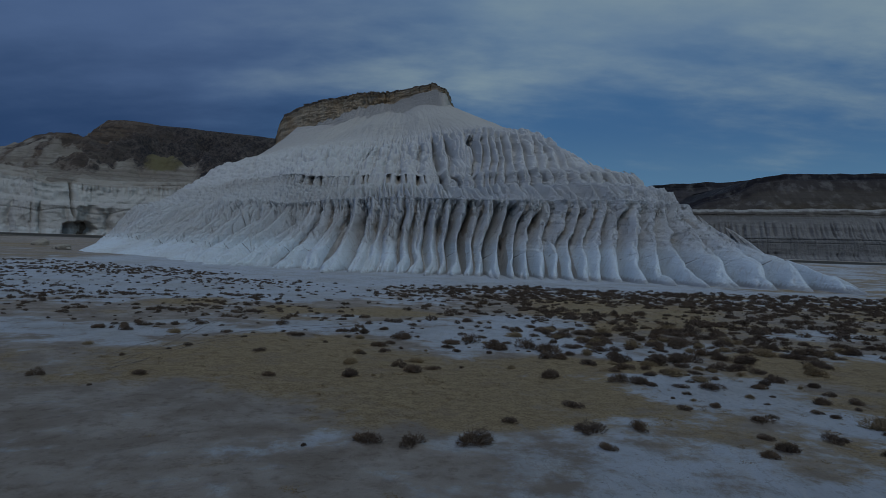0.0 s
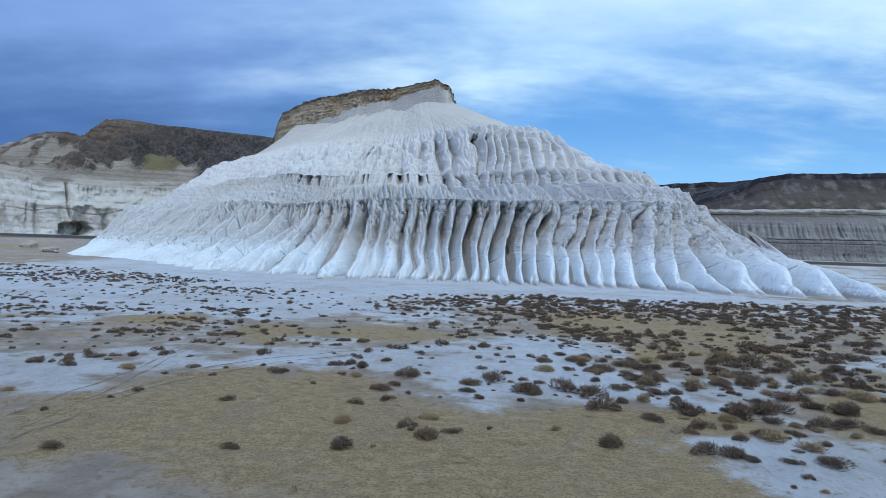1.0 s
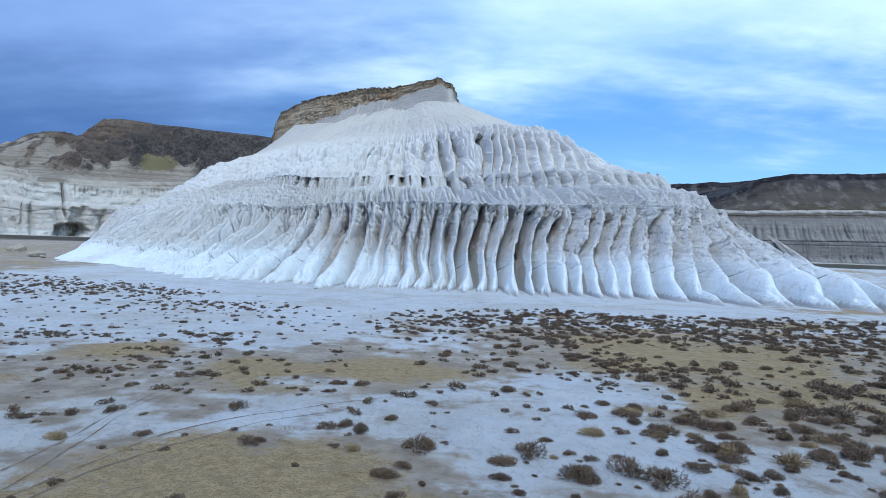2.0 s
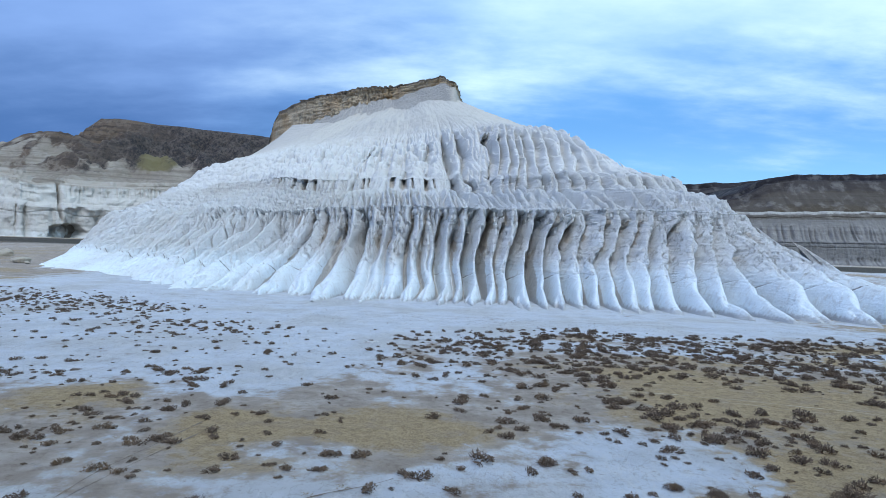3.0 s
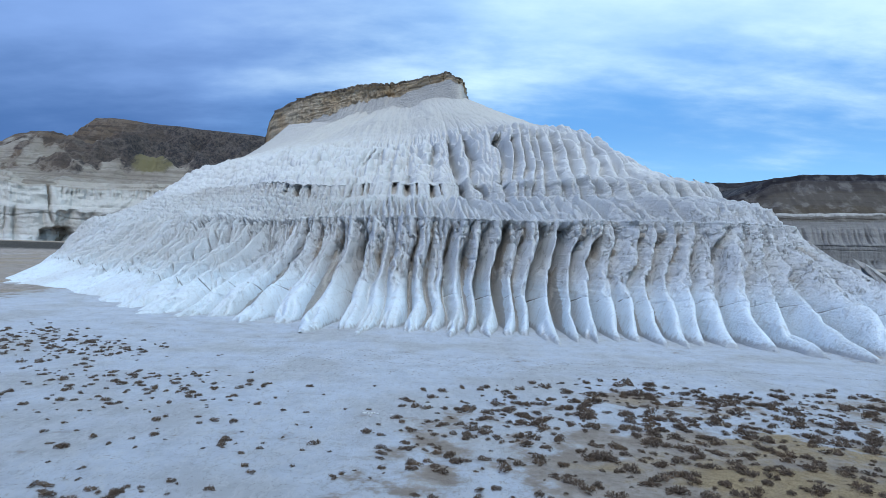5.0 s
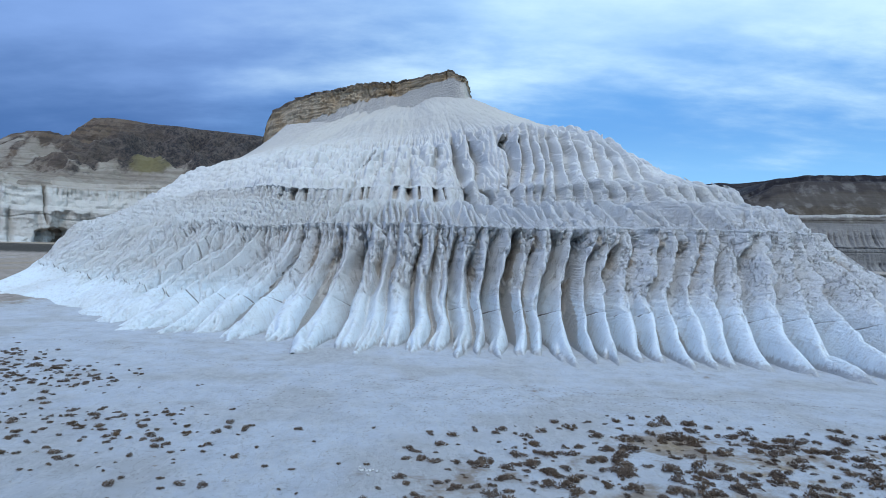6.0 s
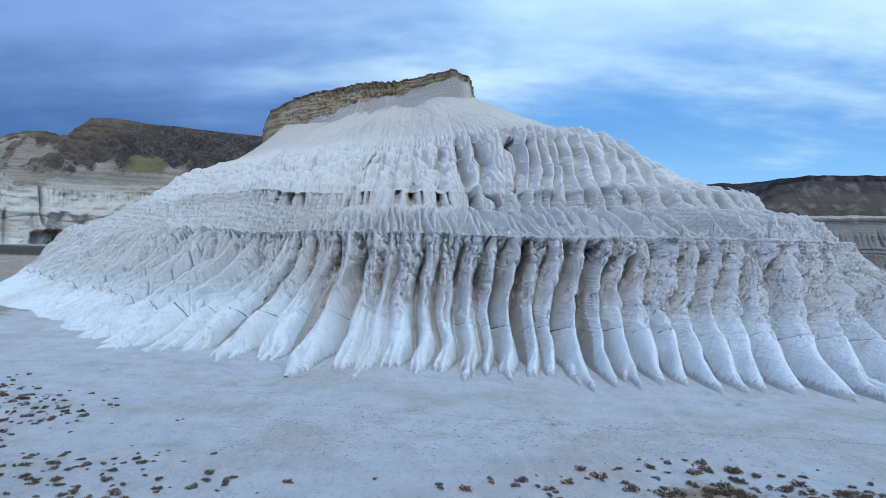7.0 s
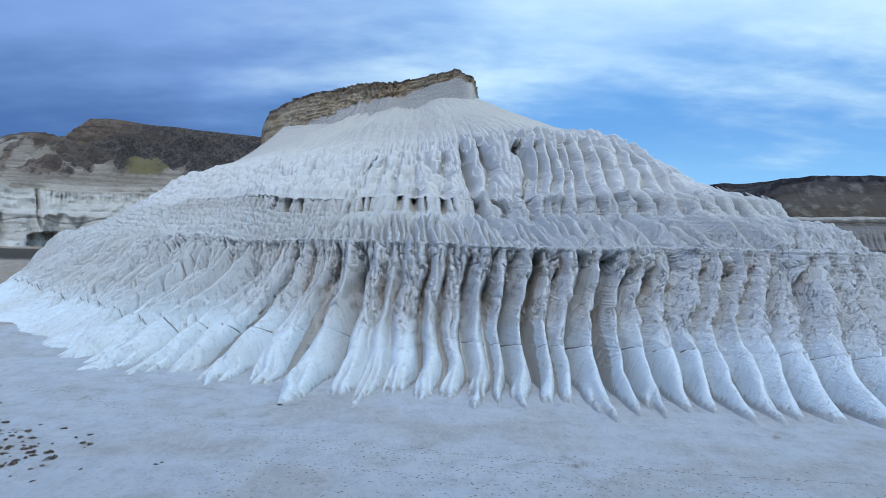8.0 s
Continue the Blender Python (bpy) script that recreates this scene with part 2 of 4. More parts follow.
def highland(n):
    dark, yellow = n.stored("dark"), n.stored("yellow")
    big = n.noise(n.pos, 0.02, 6)
    mid = n.noise(n.pos, 0.10, 6, 0.65)
    beds = n.noise(n.pos, 1.0, 4, 0.6, (0.004, 0.004, 0.25))
    wob = n.math("ADD", n.math("MULTIPLY", n.math("SUBTRACT", big, 0.5), 1.0), n.math("MULTIPLY", n.math("SUBTRACT", mid, 0.5), 0.9))
    col = n.mix(n.step(big, 0.4, 0.6), (0.34, 0.295, 0.245), (0.42, 0.375, 0.315))
    col = n.mix(n.math("MULTIPLY", n.step(beds, 0.50, 0.60), 0.6), col, (0.22, 0.18, 0.145))
    col = n.mix(n.math("MULTIPLY", n.step(mid, 0.48, 0.66), 0.6), col, (0.25, 0.205, 0.165))
    col = n.mix(n.step(n.math("ADD", yellow, n.math("MULTIPLY", wob, 0.3)), 0.4, 0.6), col, (0.21, 0.18, 0.095))
    rubble = n.noise(n.pos, 0.30, 6, 0.72)
    grain = n.noise(n.pos, 0.9, 5, 0.75)
    ledge = n.noise(n.pos, 1.0, 5, 0.65, (0.008, 0.008, 0.16))
    # black scree on the east flank, brown beds on the west
    west = n.step(n.math("ADD", n.add("ShaderNodeSeparateXYZ", {0: n.pos}).outputs[0], n.math("MULTIPLY", wob, 120.0)), -400.0, -520.0)
    rock = n.mix(n.step(rubble, 0.40, 0.66), (0.042, 0.039, 0.043), (0.115, 0.093, 0.08))
    brown = n.mix(n.step(ledge, 0.44, 0.60), (0.20, 0.145, 0.105), (0.10, 0.075, 0.06))
    brown = n.mix(n.math("MULTIPLY", n.step(rubble, 0.5, 0.66), 0.7), brown, (0.05, 0.042, 0.04))
    rock = n.mix(n.math("MULTIPLY", west, 0.85), rock, brown)
    rock = n.mix(n.math("MULTIPLY", n.step(grain, 0.56, 0.68), 0.5), rock, (0.17, 0.145, 0.12))
    # lighter spurs between the scree
    spur = n.math("ABSOLUTE", n.math("SUBTRACT", n.noise(n.pos, 0.035, 5, 0.6, (1.0, 0.5, 0.8), 2.0), 0.5))
    rock = n.mix(n.math("MULTIPLY", n.step(spur, 0.05, 0.0), n.step(dark, 1.05, 0.55, 0.25, 0.9)), rock, (0.27, 0.22, 0.18))
    col = n.mix(n.step(n.math("ADD", dark, n.math("MULTIPLY", wob, 0.8)), 0.30, 0.70), col, rock)
    return col, n.math("ADD", n.math("MULTIPLY", mid, 3.0), n.math("MULTIPLY", rubble, 2.0)), 2.2


HIGHLAND = material("highland", highland)
CHALK = material("chalk", chalk)
CAP = material("cap_stone", cap_stone)
GROUND = material("salt_and_soil", ground_mix)
FAR_CHALK = material("far_chalk", far_rock(((0, (0.60, 0.60, 0.59)), (0.20, (0.50, 0.475, 0.445)), (0.60, (0.57, 0.55, 0.515)), (0.88, (0.40, 0.36, 0.31))), 0.25))
# east cliff's strata, with its shade put into the colours as darker grey
FAR_CHALK_SHADED = material("far_chalk_shaded", far_rock(((0, (0.23, 0.225, 0.22)), (0.14, (0.185, 0.18, 0.175)), (0.44, (0.24, 0.23, 0.22)), (0.70, (0.20, 0.19, 0.18)), (0.84, (0.12, 0.105, 0.09)), (0.955, (0.40, 0.385, 0.36))), 0.45))
FAR_DARK = material("far_dark_mesa", far_rock(((0, (0.17, 0.14, 0.12)), (0.55, (0.075, 0.068, 0.07)), (0.88, (0.035, 0.032, 0.036))), 0.4, 0.4))
FAR_MESA = material("far_brown_mesa", far_rock(((0, (0.070, 0.056, 0.034)), (0.40, (0.075, 0.060, 0.045)), (0.62, (0.082, 0.070, 0.060)), (0.80, (0.060, 0.052, 0.050)), (0.92, (0.026, 0.024, 0.030))), 0.75, 0.5))
TWIG = material("twigs", twigs)
STRAW = material("straw", straw_twigs)

# ---------------------------------------------------------------- numbers in bulk


def lattice(ix, iy, iz, seed):
    h = (ix.astype(np.int64) * 374761393 + iy.astype(np.int64) * 668265263 + iz.astype(np.int64) * 974634777 + seed * 1013904223) & 0xFFFFFFFF
    h = ((h ^ (h >> 13)) * 1274126177) & 0xFFFFFFFF
    h = ((h ^ (h >> 15)) * 2246822519) & 0xFFFFFFFF
    return ((h ^ (h >> 16)) & 0xFFFFFF) / float(0xFFFFFF)


def noise2(x, y, seed=0):
    """Smooth noise, -1 to 1."""
    x, y = np.broadcast_arrays(np.asarray(x, float), np.asarray(y, float))
    fx, fy = np.floor(x), np.floor(y)
    tx, ty = x - fx, y - fy
    tx, ty = tx * tx * tx * (tx * (tx * 6 - 15) + 10), ty * ty * ty * (ty * (ty * 6 - 15) + 10)
    z = np.zeros_like(fx)
    p, q = lattice(fx, fy, z, seed), lattice(fx + 1, fy, z, seed)
    r, s = lattice(fx, fy + 1, z, seed), lattice(fx + 1, fy + 1, z, seed)
    return 2 * ((p + (q - p) * tx) * (1 - ty) + (r + (s - r) * tx) * ty) - 1


def fbm(x, y, octaves=4, seed=0, gain=0.5):
    total, amp, norm = 0.0, 1.0, 0.0
    for i in range(octaves):
        total = total + amp * noise2(x * 2 ** i + 17.3 * i, y * 2 ** i - 9.1 * i, seed + i)
        norm, amp = norm + amp, amp * gain
    return total / norm


def smooth(x, lo, hi):
    t = np.clip((np.asarray(x, float) - lo) / (hi - lo), 0, 1)
    return t * t * (3 - 2 * t)


def curve_through(xs, ys, x):
    """A smooth curve through the points that does not overshoot (monotone cubic)."""
    xs, ys = np.asarray(xs, float), np.asarray(ys, float)
    d = np.diff(ys) / np.diff(xs)
    m = np.zeros_like(ys)
    same = d[:-1] * d[1:] > 0
    m[1:-1][same] = 2 * d[:-1][same] * d[1:][same] / (d[:-1] + d[1:])[same]
    m[0], m[-1] = d[0], d[-1]
    i = np.clip(np.searchsorted(xs, x) - 1, 0, len(xs) - 2)
    h = xs[i + 1] - xs[i]
    t = np.clip((x - xs[i]) / h, 0, 1)
    return ((2 * t ** 3 - 3 * t ** 2 + 1) * ys[i] + (t ** 3 - 2 * t ** 2 + t) * h * m[i]
            + (-2 * t ** 3 + 3 * t ** 2) * ys[i + 1] + (t ** 3 - t ** 2) * h * m[i + 1])


def sheet(name, x, y, z, mat, attributes=None, closed=False, smooth_faces=True):
    """A mesh from a grid of places."""
    rows, cols = x.shape
    mesh = bpy.data.meshes.new(name)
    co = np.stack([x, y, z], -1).reshape(-1, 3).astype(np.float32)
    idx = np.arange(rows * cols).reshape(rows, cols)
    if closed:
        idx = np.concatenate([idx, idx[:, :1]], 1)
    quads = np.stack([idx[:-1, :-1], idx[:-1, 1:], idx[1:, 1:], idx[1:, :-1]], -1).reshape(-1, 4)
    mesh.vertices.add(len(co))
    mesh.vertices.foreach_set("co", co.ravel())
    mesh.loops.add(quads.size)
    mesh.loops.foreach_set("vertex_index", quads.ravel().astype(np.int32))
    mesh.polygons.add(len(quads))
    mesh.polygons.foreach_set("loop_start", np.arange(0, quads.size, 4, dtype=np.int32))
    mesh.update(calc_edges=True)
    mesh.polygons.foreach_set("use_smooth", np.full(len(quads), smooth_faces))
    for key, values in (attributes or {}).items():
        mesh.attributes.new(key, "FLOAT", "POINT").data.foreach_set("value", np.asarray(values, np.float32).ravel())
    mesh.materials.append(mat)
    return new(name, mesh)


def part(name, ob, parent, label=""):
    ob.name = name
    ob.parent = parent
    return tagged(ob, label)


# ---------------------------------------------------------------- the ground


def ground_height(x, y):
    """Plan units in and out."""
    z = -0.006 * x + 0.9 * smooth(-x, 20, 90) * smooth(y, 90, 170)
    z = z + 4.0 * smooth(np.hypot(x, y), 220, 520)
    z = z + 0.12 * fbm(x / 14, y / 14, 3, 5) + 0.05 * noise2(x / 2.1, y / 2.1, 9)
    return z


# patches of bare salt (1) and of dry straw (2): x, y, half widths
PATCHES = [
    (1, 4, 45, 5, 5), (1, -22, 45, 7, 4), (1, -34, 47, 6, 4), (1, 13, 31, 4, 4), (1, 9, 57, 5, 5),
    (1, -18, 78, 14, 7), (1, 30, 53, 5, 3), (1, 36, 84, 6, 2), (1, 18, 44, 4, 3),
    (2, -9, 38, 8, 8), (2, 22, 71, 12, 8), (2, 26, 34, 8, 10), (2, 7, 36, 5, 3), (2, 1, 29, 6, 5), (2, -6, 61, 5, 4), (2, -15, 60, 3, 6), (2, -27, 67, 4, 5), (2, -31, 54, 4, 3),
]


def soils(x, y):
    edge = np.interp(x, (-60, -30, -10, 5, 40, 80), (66, 70, 80, 95, 99, 95))
    far = smooth(y - edge + 9 * fbm(x / 14, y / 9, 4, 31), -7, 6) * smooth(-x - y * 0.1, -85, -55)
    salt, dry = 0.46 + 0.75 * fbm(x / 9, y / 7, 5, 21, 0.65), 0.20 + 0.8 * fbm(x / 11, y / 8, 5, 27, 0.65) + 0.30 * smooth(x, 2, 16)
    salt = salt - 0.30 * (1 - smooth(y, 30, 42)) * (1 - smooth(x, -2, 6))
    salt = salt - 0.30 * smooth(x, 4, 12) * smooth(y, 46, 54) * (1 - smooth(y, 82, 92))
    for kind, cx, cy, rx, ry in PATCHES:
        w = np.exp(-(((x - cx) / rx) ** 2 + ((y - cy) / ry) ** 2) ** 1.2)
        if kind == 1:
            salt = salt + 0.45 * w
        else:
            dry, salt = dry + 0.65 * w, salt - 0.6 * w
    waste = smooth(-x, 78, 100) * smooth(y, 120, 140)
    far, dry, salt = far * (1 - 0.9 * waste), dry + 0.1 * waste, salt - 0.35 * waste
    salt = np.maximum(salt, far * (0.85 + 0.2 * fbm(x / 9, y / 9, 4, 33)))
    return salt, dry


def grow(lo, hi, step, reach, ratio):
    """Even steps from lo to hi, ever longer ones out to the reach on both sides."""
    out, s, mid = [], step, np.arange(lo, hi, step)
    v = 0.0
    while v < reach:
        s *= ratio
        v += s
        out.append(v)
    out = np.array(out)
    return np.concatenate([lo - out[::-1], mid, mid[-1] + out])


gx, gy = np.meshgrid(grow(-100, 84, 0.35, 4200, 1.12), grow(14, 140, 0.35, 4200, 1.12))
gz = ground_height(gx, gy)
salt, dry = soils(gx, gy)
far = np.hypot(gx, gy) * np.where(gx > 0, 0.93, 1.0)
scrub = smooth(far, 380, 420) * (1 - smooth(far, 520, 640)) * (0.75 + 0.5 * fbm(gx / 60, gy / 25, 3, 37))
ground = sheet("ground", gx * K, gy * K, gz * K, GROUND, {"salt": salt, "dry": dry, "scrub": scrub})
tagged(ground, "pale salt flat with straw-coloured soil patches", "ground", kind="structure")

# ---------------------------------------------------------------- the chalk butte

HUB = (-20.0, 330.0)
LEVELS = (-1.5, 5.0, 19.2, 29.3, 42.0, 55.0, 67.0)
TURNS = (-112, -90, -70, -50, -30, -20, -10, 0, 8, 15, 21, 26, 42)
# how far each level runs out from the hub, turn by turn
REACH = (
    (112, 114, 131, 152, 177, 182, 193, 199, 204, 213, 226, 240, 180),
    (106, 110, 127, 145, 155, 163, 177, 181, 186, 193, 204, 219, 158),
    (99, 102, 115, 131, 130, 141, 146, 165, 178, 179, 190, 188, 128),
    (94, 98, 110, 105, 110, 117, 131, 129, 135, 151, 162, 165, 108),
    (88, 93, 89, 83, 85, 90, 97, 102, 115, 137, 140, 124, 84),
    (75, 73, 61, 58, 62, 66, 74, 84, 91, 101, 97, 93, 69),
    (72, 58, 40, 36, 38, 41, 45, 50, 60, 69, 64, 60, 50),
)
BANDS = (80, 170, 110, 130, 40, 24)
# turns at which the clefts between the great flutes run down, and at which those of the upper tier do
CLEFTS = (-29.5, -24.7, -21.0, -17.7, -14.5, -12.0, -9.5, -7.7, -6.2, -4.2, -2.5, -0.4, 0.8, 1.8, 3.2, 4.3, 5.3, 6.6, 7.2,
          8.8, 9.7, 10.6, 12.5, 13.1, 14.5, 15.6, 16.6, 17.5, 18.4, 19.1, 20.3, 21.5)
CLEFT_DEPTHS = (0.8, 0.7, 0.7, 0.8, 0.8, 0.7, 0.9, 0.6, 0.9, 0.7, 0.9, 1.0, 0.6, 0.7, 1.1, 0.9, 1.1, 0.9, 1.0,
                1.0, 1.0, 1.0, 1.0, 0.9, 1.0, 0.9, 0.8, 1.0, 0.6, 0.9, 1.0, 1.0)
UPPER = (-3.9, -2.1, 0.0, 2.2, 5.1, 8.0, 9.6, 11.2, 12.0, 12.7, 13.8, 14.6, 15.9, 17.3, 18.5, 19.6, 20.9, 22.0)
CRACK = 6.1


def reach(level_index, turn):
    return curve_through(TURNS, REACH[level_index], turn)


def flutes(turn, clefts, depths):
    """For each turn: the way from the flute's crown (0) to the cleft (1), the flute's half width in turns, the depth there."""
    g, d = np.asarray(clefts, float), np.asarray(depths, float)
    i = np.clip(np.searchsorted(g, turn) - 1, 0, len(g) - 2)
    t = np.clip((turn - g[i]) / (g[i + 1] - g[i]), 0, 1)
    return np.abs(2 * t - 1), (g[i + 1] - g[i]) / 2, np.where(t < 0.5, d[i], d[i + 1])


def flute_share(turn, clefts, seed, low=0.0, high=1.0):
    """For each turn: the way across its flute (-1 to 1) and a random share that the whole flute has."""
    g = np.asarray(clefts, float)
    i = np.clip(np.searchsorted(g, turn) - 1, 0, len(g) - 2)
    t = np.clip((turn - g[i]) / (g[i + 1] - g[i]), 0, 1)
    return 2 * t - 1, low + (high - low) * np.random.RandomState(seed).rand(len(g))[i]


def rounded(s, share=0.90):
    """The section of a round pillar: level at its crown, upright in the cleft; share: how much of the way it fills."""
    s = np.minimum(s / share, 1.0)
    return 1 - np.sqrt(1 - 0.985 * s * s)


def blunt(s, share):
    """The section of a pillar with a broad face and steep flanks."""
    s = np.minimum(s / share, 1.0)
    return 1 - (1 - 0.99 * s ** 2.8) ** (1 / 2.4)


def spaced(lo, hi, step, jitter, seed):
    """Turns from lo to hi at uneven steps."""
    rng = np.random.RandomState(seed)
    out = [lo]
    while out[-1] < hi:
        out.append(out[-1] + step * (1 + jitter * (2 * rng.rand() - 1)))
    return np.array(out)


def lumps(x, y, seed=0):
    """Rounded lumps parted by creases, about 0.2 in the creases to 1 on the crowns: each lies round a seed of its own."""
    x, y = np.broadcast_arrays(np.asarray(x, float), np.asarray(y, float))
    fx, fy = np.floor(x), np.floor(y)
    near = np.full(x.shape, 9.0)
    zero = np.zeros_like(fx)
    for i in (-1, 0, 1):
        for j in (-1, 0, 1):
            px, py = lattice(fx + i, fy + j, zero, seed), lattice(fx + i, fy + j, zero + 1, seed)
            near = np.minimum(near, np.hypot(fx + i + 0.12 + 0.76 * px - x, fy + j + 0.12 + 0.76 * py - y))
    return 1 - 1.2 * np.minimum(near, 0.9) ** 2


def rills(h, weak, keep, bite, spread, rounds):
    """Rain that runs down the rows (the last one is the top) and cuts branching rills into the relief h."""
    h = h.copy()
    rows, cols = h.shape
    here = np.arange(cols)
    for _ in range(rounds):
        wet = np.empty_like(h)
        flow = np.ones(cols)
        for j in range(rows - 1, -1, -1):
            wet[j] = flow
            if j:
                lo = h[j - 1]
                lt, rt = np.roll(lo, 1), np.roll(lo, -1)
                go = np.where((lt < lo) & (lt <= rt), -1, np.where(rt < lo, 1, 0))
                flow = 1 + keep * np.bincount(np.clip(here + go, 0, cols - 1), flow, cols)
        cutting = np.sqrt(wet) - 1
        h = h - bite * weak * np.minimum(cutting, 6)
        h = h + spread * (np.roll(h, 1, 1) + np.roll(h, -1, 1) - 2 * h)
    return h


def butte_grid(columns):
    """The butte's skin as turn, level and place (plan units)."""
    v = np.concatenate([k + np.arange(n) / n for k, n in enumerate(BANDS)] + [[len(BANDS)]])
    turn, v = np.meshgrid(columns, v)
    band = np.minimum(v.astype(int), len(BANDS) - 1)
    f = v - band
    runs = np.stack([reach(k, columns) for k in range(len(LEVELS))])
    lev = np.array(LEVELS)
    r0, r1 = np.take_along_axis(runs, band, 0), np.take_along_axis(runs, band + 1, 0)
    # each tier starts gently, stands up steep, and rounds off to the bench above
    steep = np.array([0.0, 0.35, 0.35, 0.6, 0.0, 0.0])[band]
    lift = f * (1 - steep) + smooth(f, 0.05, 0.92) * steep
    # the middle tier ends in a low wall under the bench
    wall = np.interp(f, (0, 0.3, 0.76, 0.85, 1), (0, 0.22, 0.60, 0.92, 1))
    wall_nose = np.interp(f, (0, 0.45, 0.60, 0.92, 1), (0, 0.40, 0.56, 0.96, 1))
    on_nose = smooth(turn, 4, 9) * (1 - 0.85 * smooth(turn, 17, 20.5))
    lift = np.where(band == 2, lift + (wall - lift) * smooth(turn, -40, -30) * (1 - on_nose) + (wall_nose - lift) * on_nose, lift)
    # in plan: the pillars stand upright and flare at the foot, the walls on the nose stand back behind their fans
    into = np.where(band == 1, f + (1 - (1 - f) ** 1.75 - f) * (0.35 + 0.65 * smooth(turn, -30, -12)), f)
    into = np.where(band == 2, f + (np.interp(f, (0, 0.45, 0.60, 0.92, 1), (0, 0.76, 0.88, 0.97, 1)) - f) * on_nose, into)
    lift = np.where(band == 1, lift + (f - lift) * smooth(turn, -30, -12), lift)
    return turn, v, band, f, r0 + (r1 - r0) * into, lev[band] + (lev[band + 1] - lev[band]) * lift


def butte():
    columns = np.concatenate([np.linspace(-112, -66, 60), np.linspace(-65.9, 27.5, 1560), np.linspace(28, 42, 30)])
    turn, v, band, f, r, z = butte_grid(columns)
    rng = np.random.RandomState(5)
    arc = np.radians(turn) * 165  # way along the slope, near enough
    unit = np.radians(1) * r      # one turn's width at this place
    # the slope's own tilt, evened out over some rows
    tilt = np.arctan2(np.gradient(z, axis=0), -np.gradient(r, axis=0))
    pad = 14
    run = np.cumsum(np.pad(tilt, ((pad + 1, pad), (0, 0)), mode="edge"), axis=0)
    tilt = (run[2 * pad + 1:] - run[:-2 * pad - 1]) / (2 * pad + 1)
    right_side = smooth(turn, -16, -5)
    nose = smooth(turn, 5, 9)
    cut = -1.4 * fbm(arc / 22, z / 30, 3, 3)  # square to the slope

    # lower tier: the great flutes, from toe to bench
    sway = 0.28 * fbm(arc / 7, v * 2.4, 2, 41) + 0.05 * fbm(arc / 2.2, v * 6, 2, 42) * smooth(v, 0.9, 1.3)
    # towards the nose they run less spread than the hub's spokes
    sway = sway - smooth(turn, -5, 10) * curve_through((-1, 0, 0.5, 1.1, 1.5, 2.0, 6), (-1.6, -1.5, -1.2, -0.5, -0.1, 0.25, 0.25), v)
    sway = sway + smooth(turn, 4, 15) * curve_through((-1, 0, 0.5, 1.1, 1.5, 2.0, 6), (2.7, 2.6, 2.2, 1.3, 0.6, 0.0, 0.0), v)
    left = spaced(-66, CLEFTS[0] - 1.6, 2.0, 0.45, 11)
    right = spaced(CLEFTS[-1] + 1.2, 44, 1.5, 0.3, 12)
    g = np.concatenate([[-120], left, CLEFTS, right])
    d = np.concatenate([[0.5], np.full(len(left), 0.75), CLEFT_DEPTHS, np.full(len(right), 1.0)])
    at = turn + sway
    s, half, deep = flutes(at, g, d)
    across, own = flute_share(at, g, 401)
    kin = flute_share(at, g, 404)[1]
    gauge = curve_through((-1, 0, 0.4, 0.8, 1.1, 1.4, 1.8, 6), (1.7, 1.6, 1.5, 2.0, 3.1, 3.5, 2.0, 1.2), v)
    up = smooth(v, 0.6, 1.2)
    # pillars stand apart at the crack, with a floor of gravel between, and meet at their heads and their toes
    share = curve_through((-1, 0, 0.4, 0.8, 1.1, 1.35, 1.6, 1.86, 6), (0.70, 0.78, 0.86, 0.86, 0.83, 0.82, 0.86, 0.93, 0.96), v)
    share = share + (0.96 - share) * (1 - right_side) * 0.7 + 0.16 * noise2(own * 40, v * 3.2, 402) * smooth(v, 0.8, 1.2) + 0.24 * (own - 0.5) * smooth(v, 0.5, 1.0)
    share = np.clip(share - 0.09 * smooth(turn, 6, 12) * smooth(v, 0.3, 0.8), 0.42, 0.97)
    # some have a broad face, some a spine
    spine = np.minimum(s / share, 1.0) ** (1.25 + 0.5 * kin)
    section = rounded(s, share) * (1 - up) + up * (blunt(s, share) * smooth(kin, 0.15, 0.5) + spine * (1 - smooth(kin, 0.15, 0.5)))
    floor = smooth(s, share - 0.10, share + 0.02)
    gravel = floor * right_side * (1 - smooth(v, 1.2, 1.5)) * smooth(v, 0.1, 0.5) * smooth(deep, 0.5, 0.9)
    # brown streaks deep in the clefts; their colour also stands in for shade
    stain_shade = floor * right_side * smooth(v, 1.25, 1.45) * (1 - smooth(v, 1.75, 1.95)) * smooth(fbm(arc / 1.5, z / 5, 3, 419), -0.3, 0.1)
    stain_shade = stain_shade + 0.55 * right_side * smooth(fbm(arc / 1.6, z / 4, 4, 420), 0.05, 0.35) * smooth(v, 1.2, 1.4) * (1 - smooth(v, 1.8, 2.0)) * smooth(s, 0.2, 0.6)
    size = np.minimum(half * unit, 3.0)
    pillar = section * size * deep * gauge * (1 + 0.75 * smooth(turn, 6, 12))
    pillar = pillar * (1 - 0.80 * (1 - right_side) * (1 - smooth(v, 0.95, 1.3))) * (1 - 0.45 * (1 - right_side))
    # some stand back from their neighbours, and their heads round off at uneven heights
    back = smooth(flute_share(at, g, 403)[1], 0.60, 0.9)
    pillar = pillar + 1.7 * back * smooth(v, 1.05, 1.5) * (1 - rounded(s, share) * 0.5)
    top = 1.90 + 0.10 * (own - 0.5) - 0.10 * back + 0.03 * noise2(arc / 1.2, 0 * arc, 45)
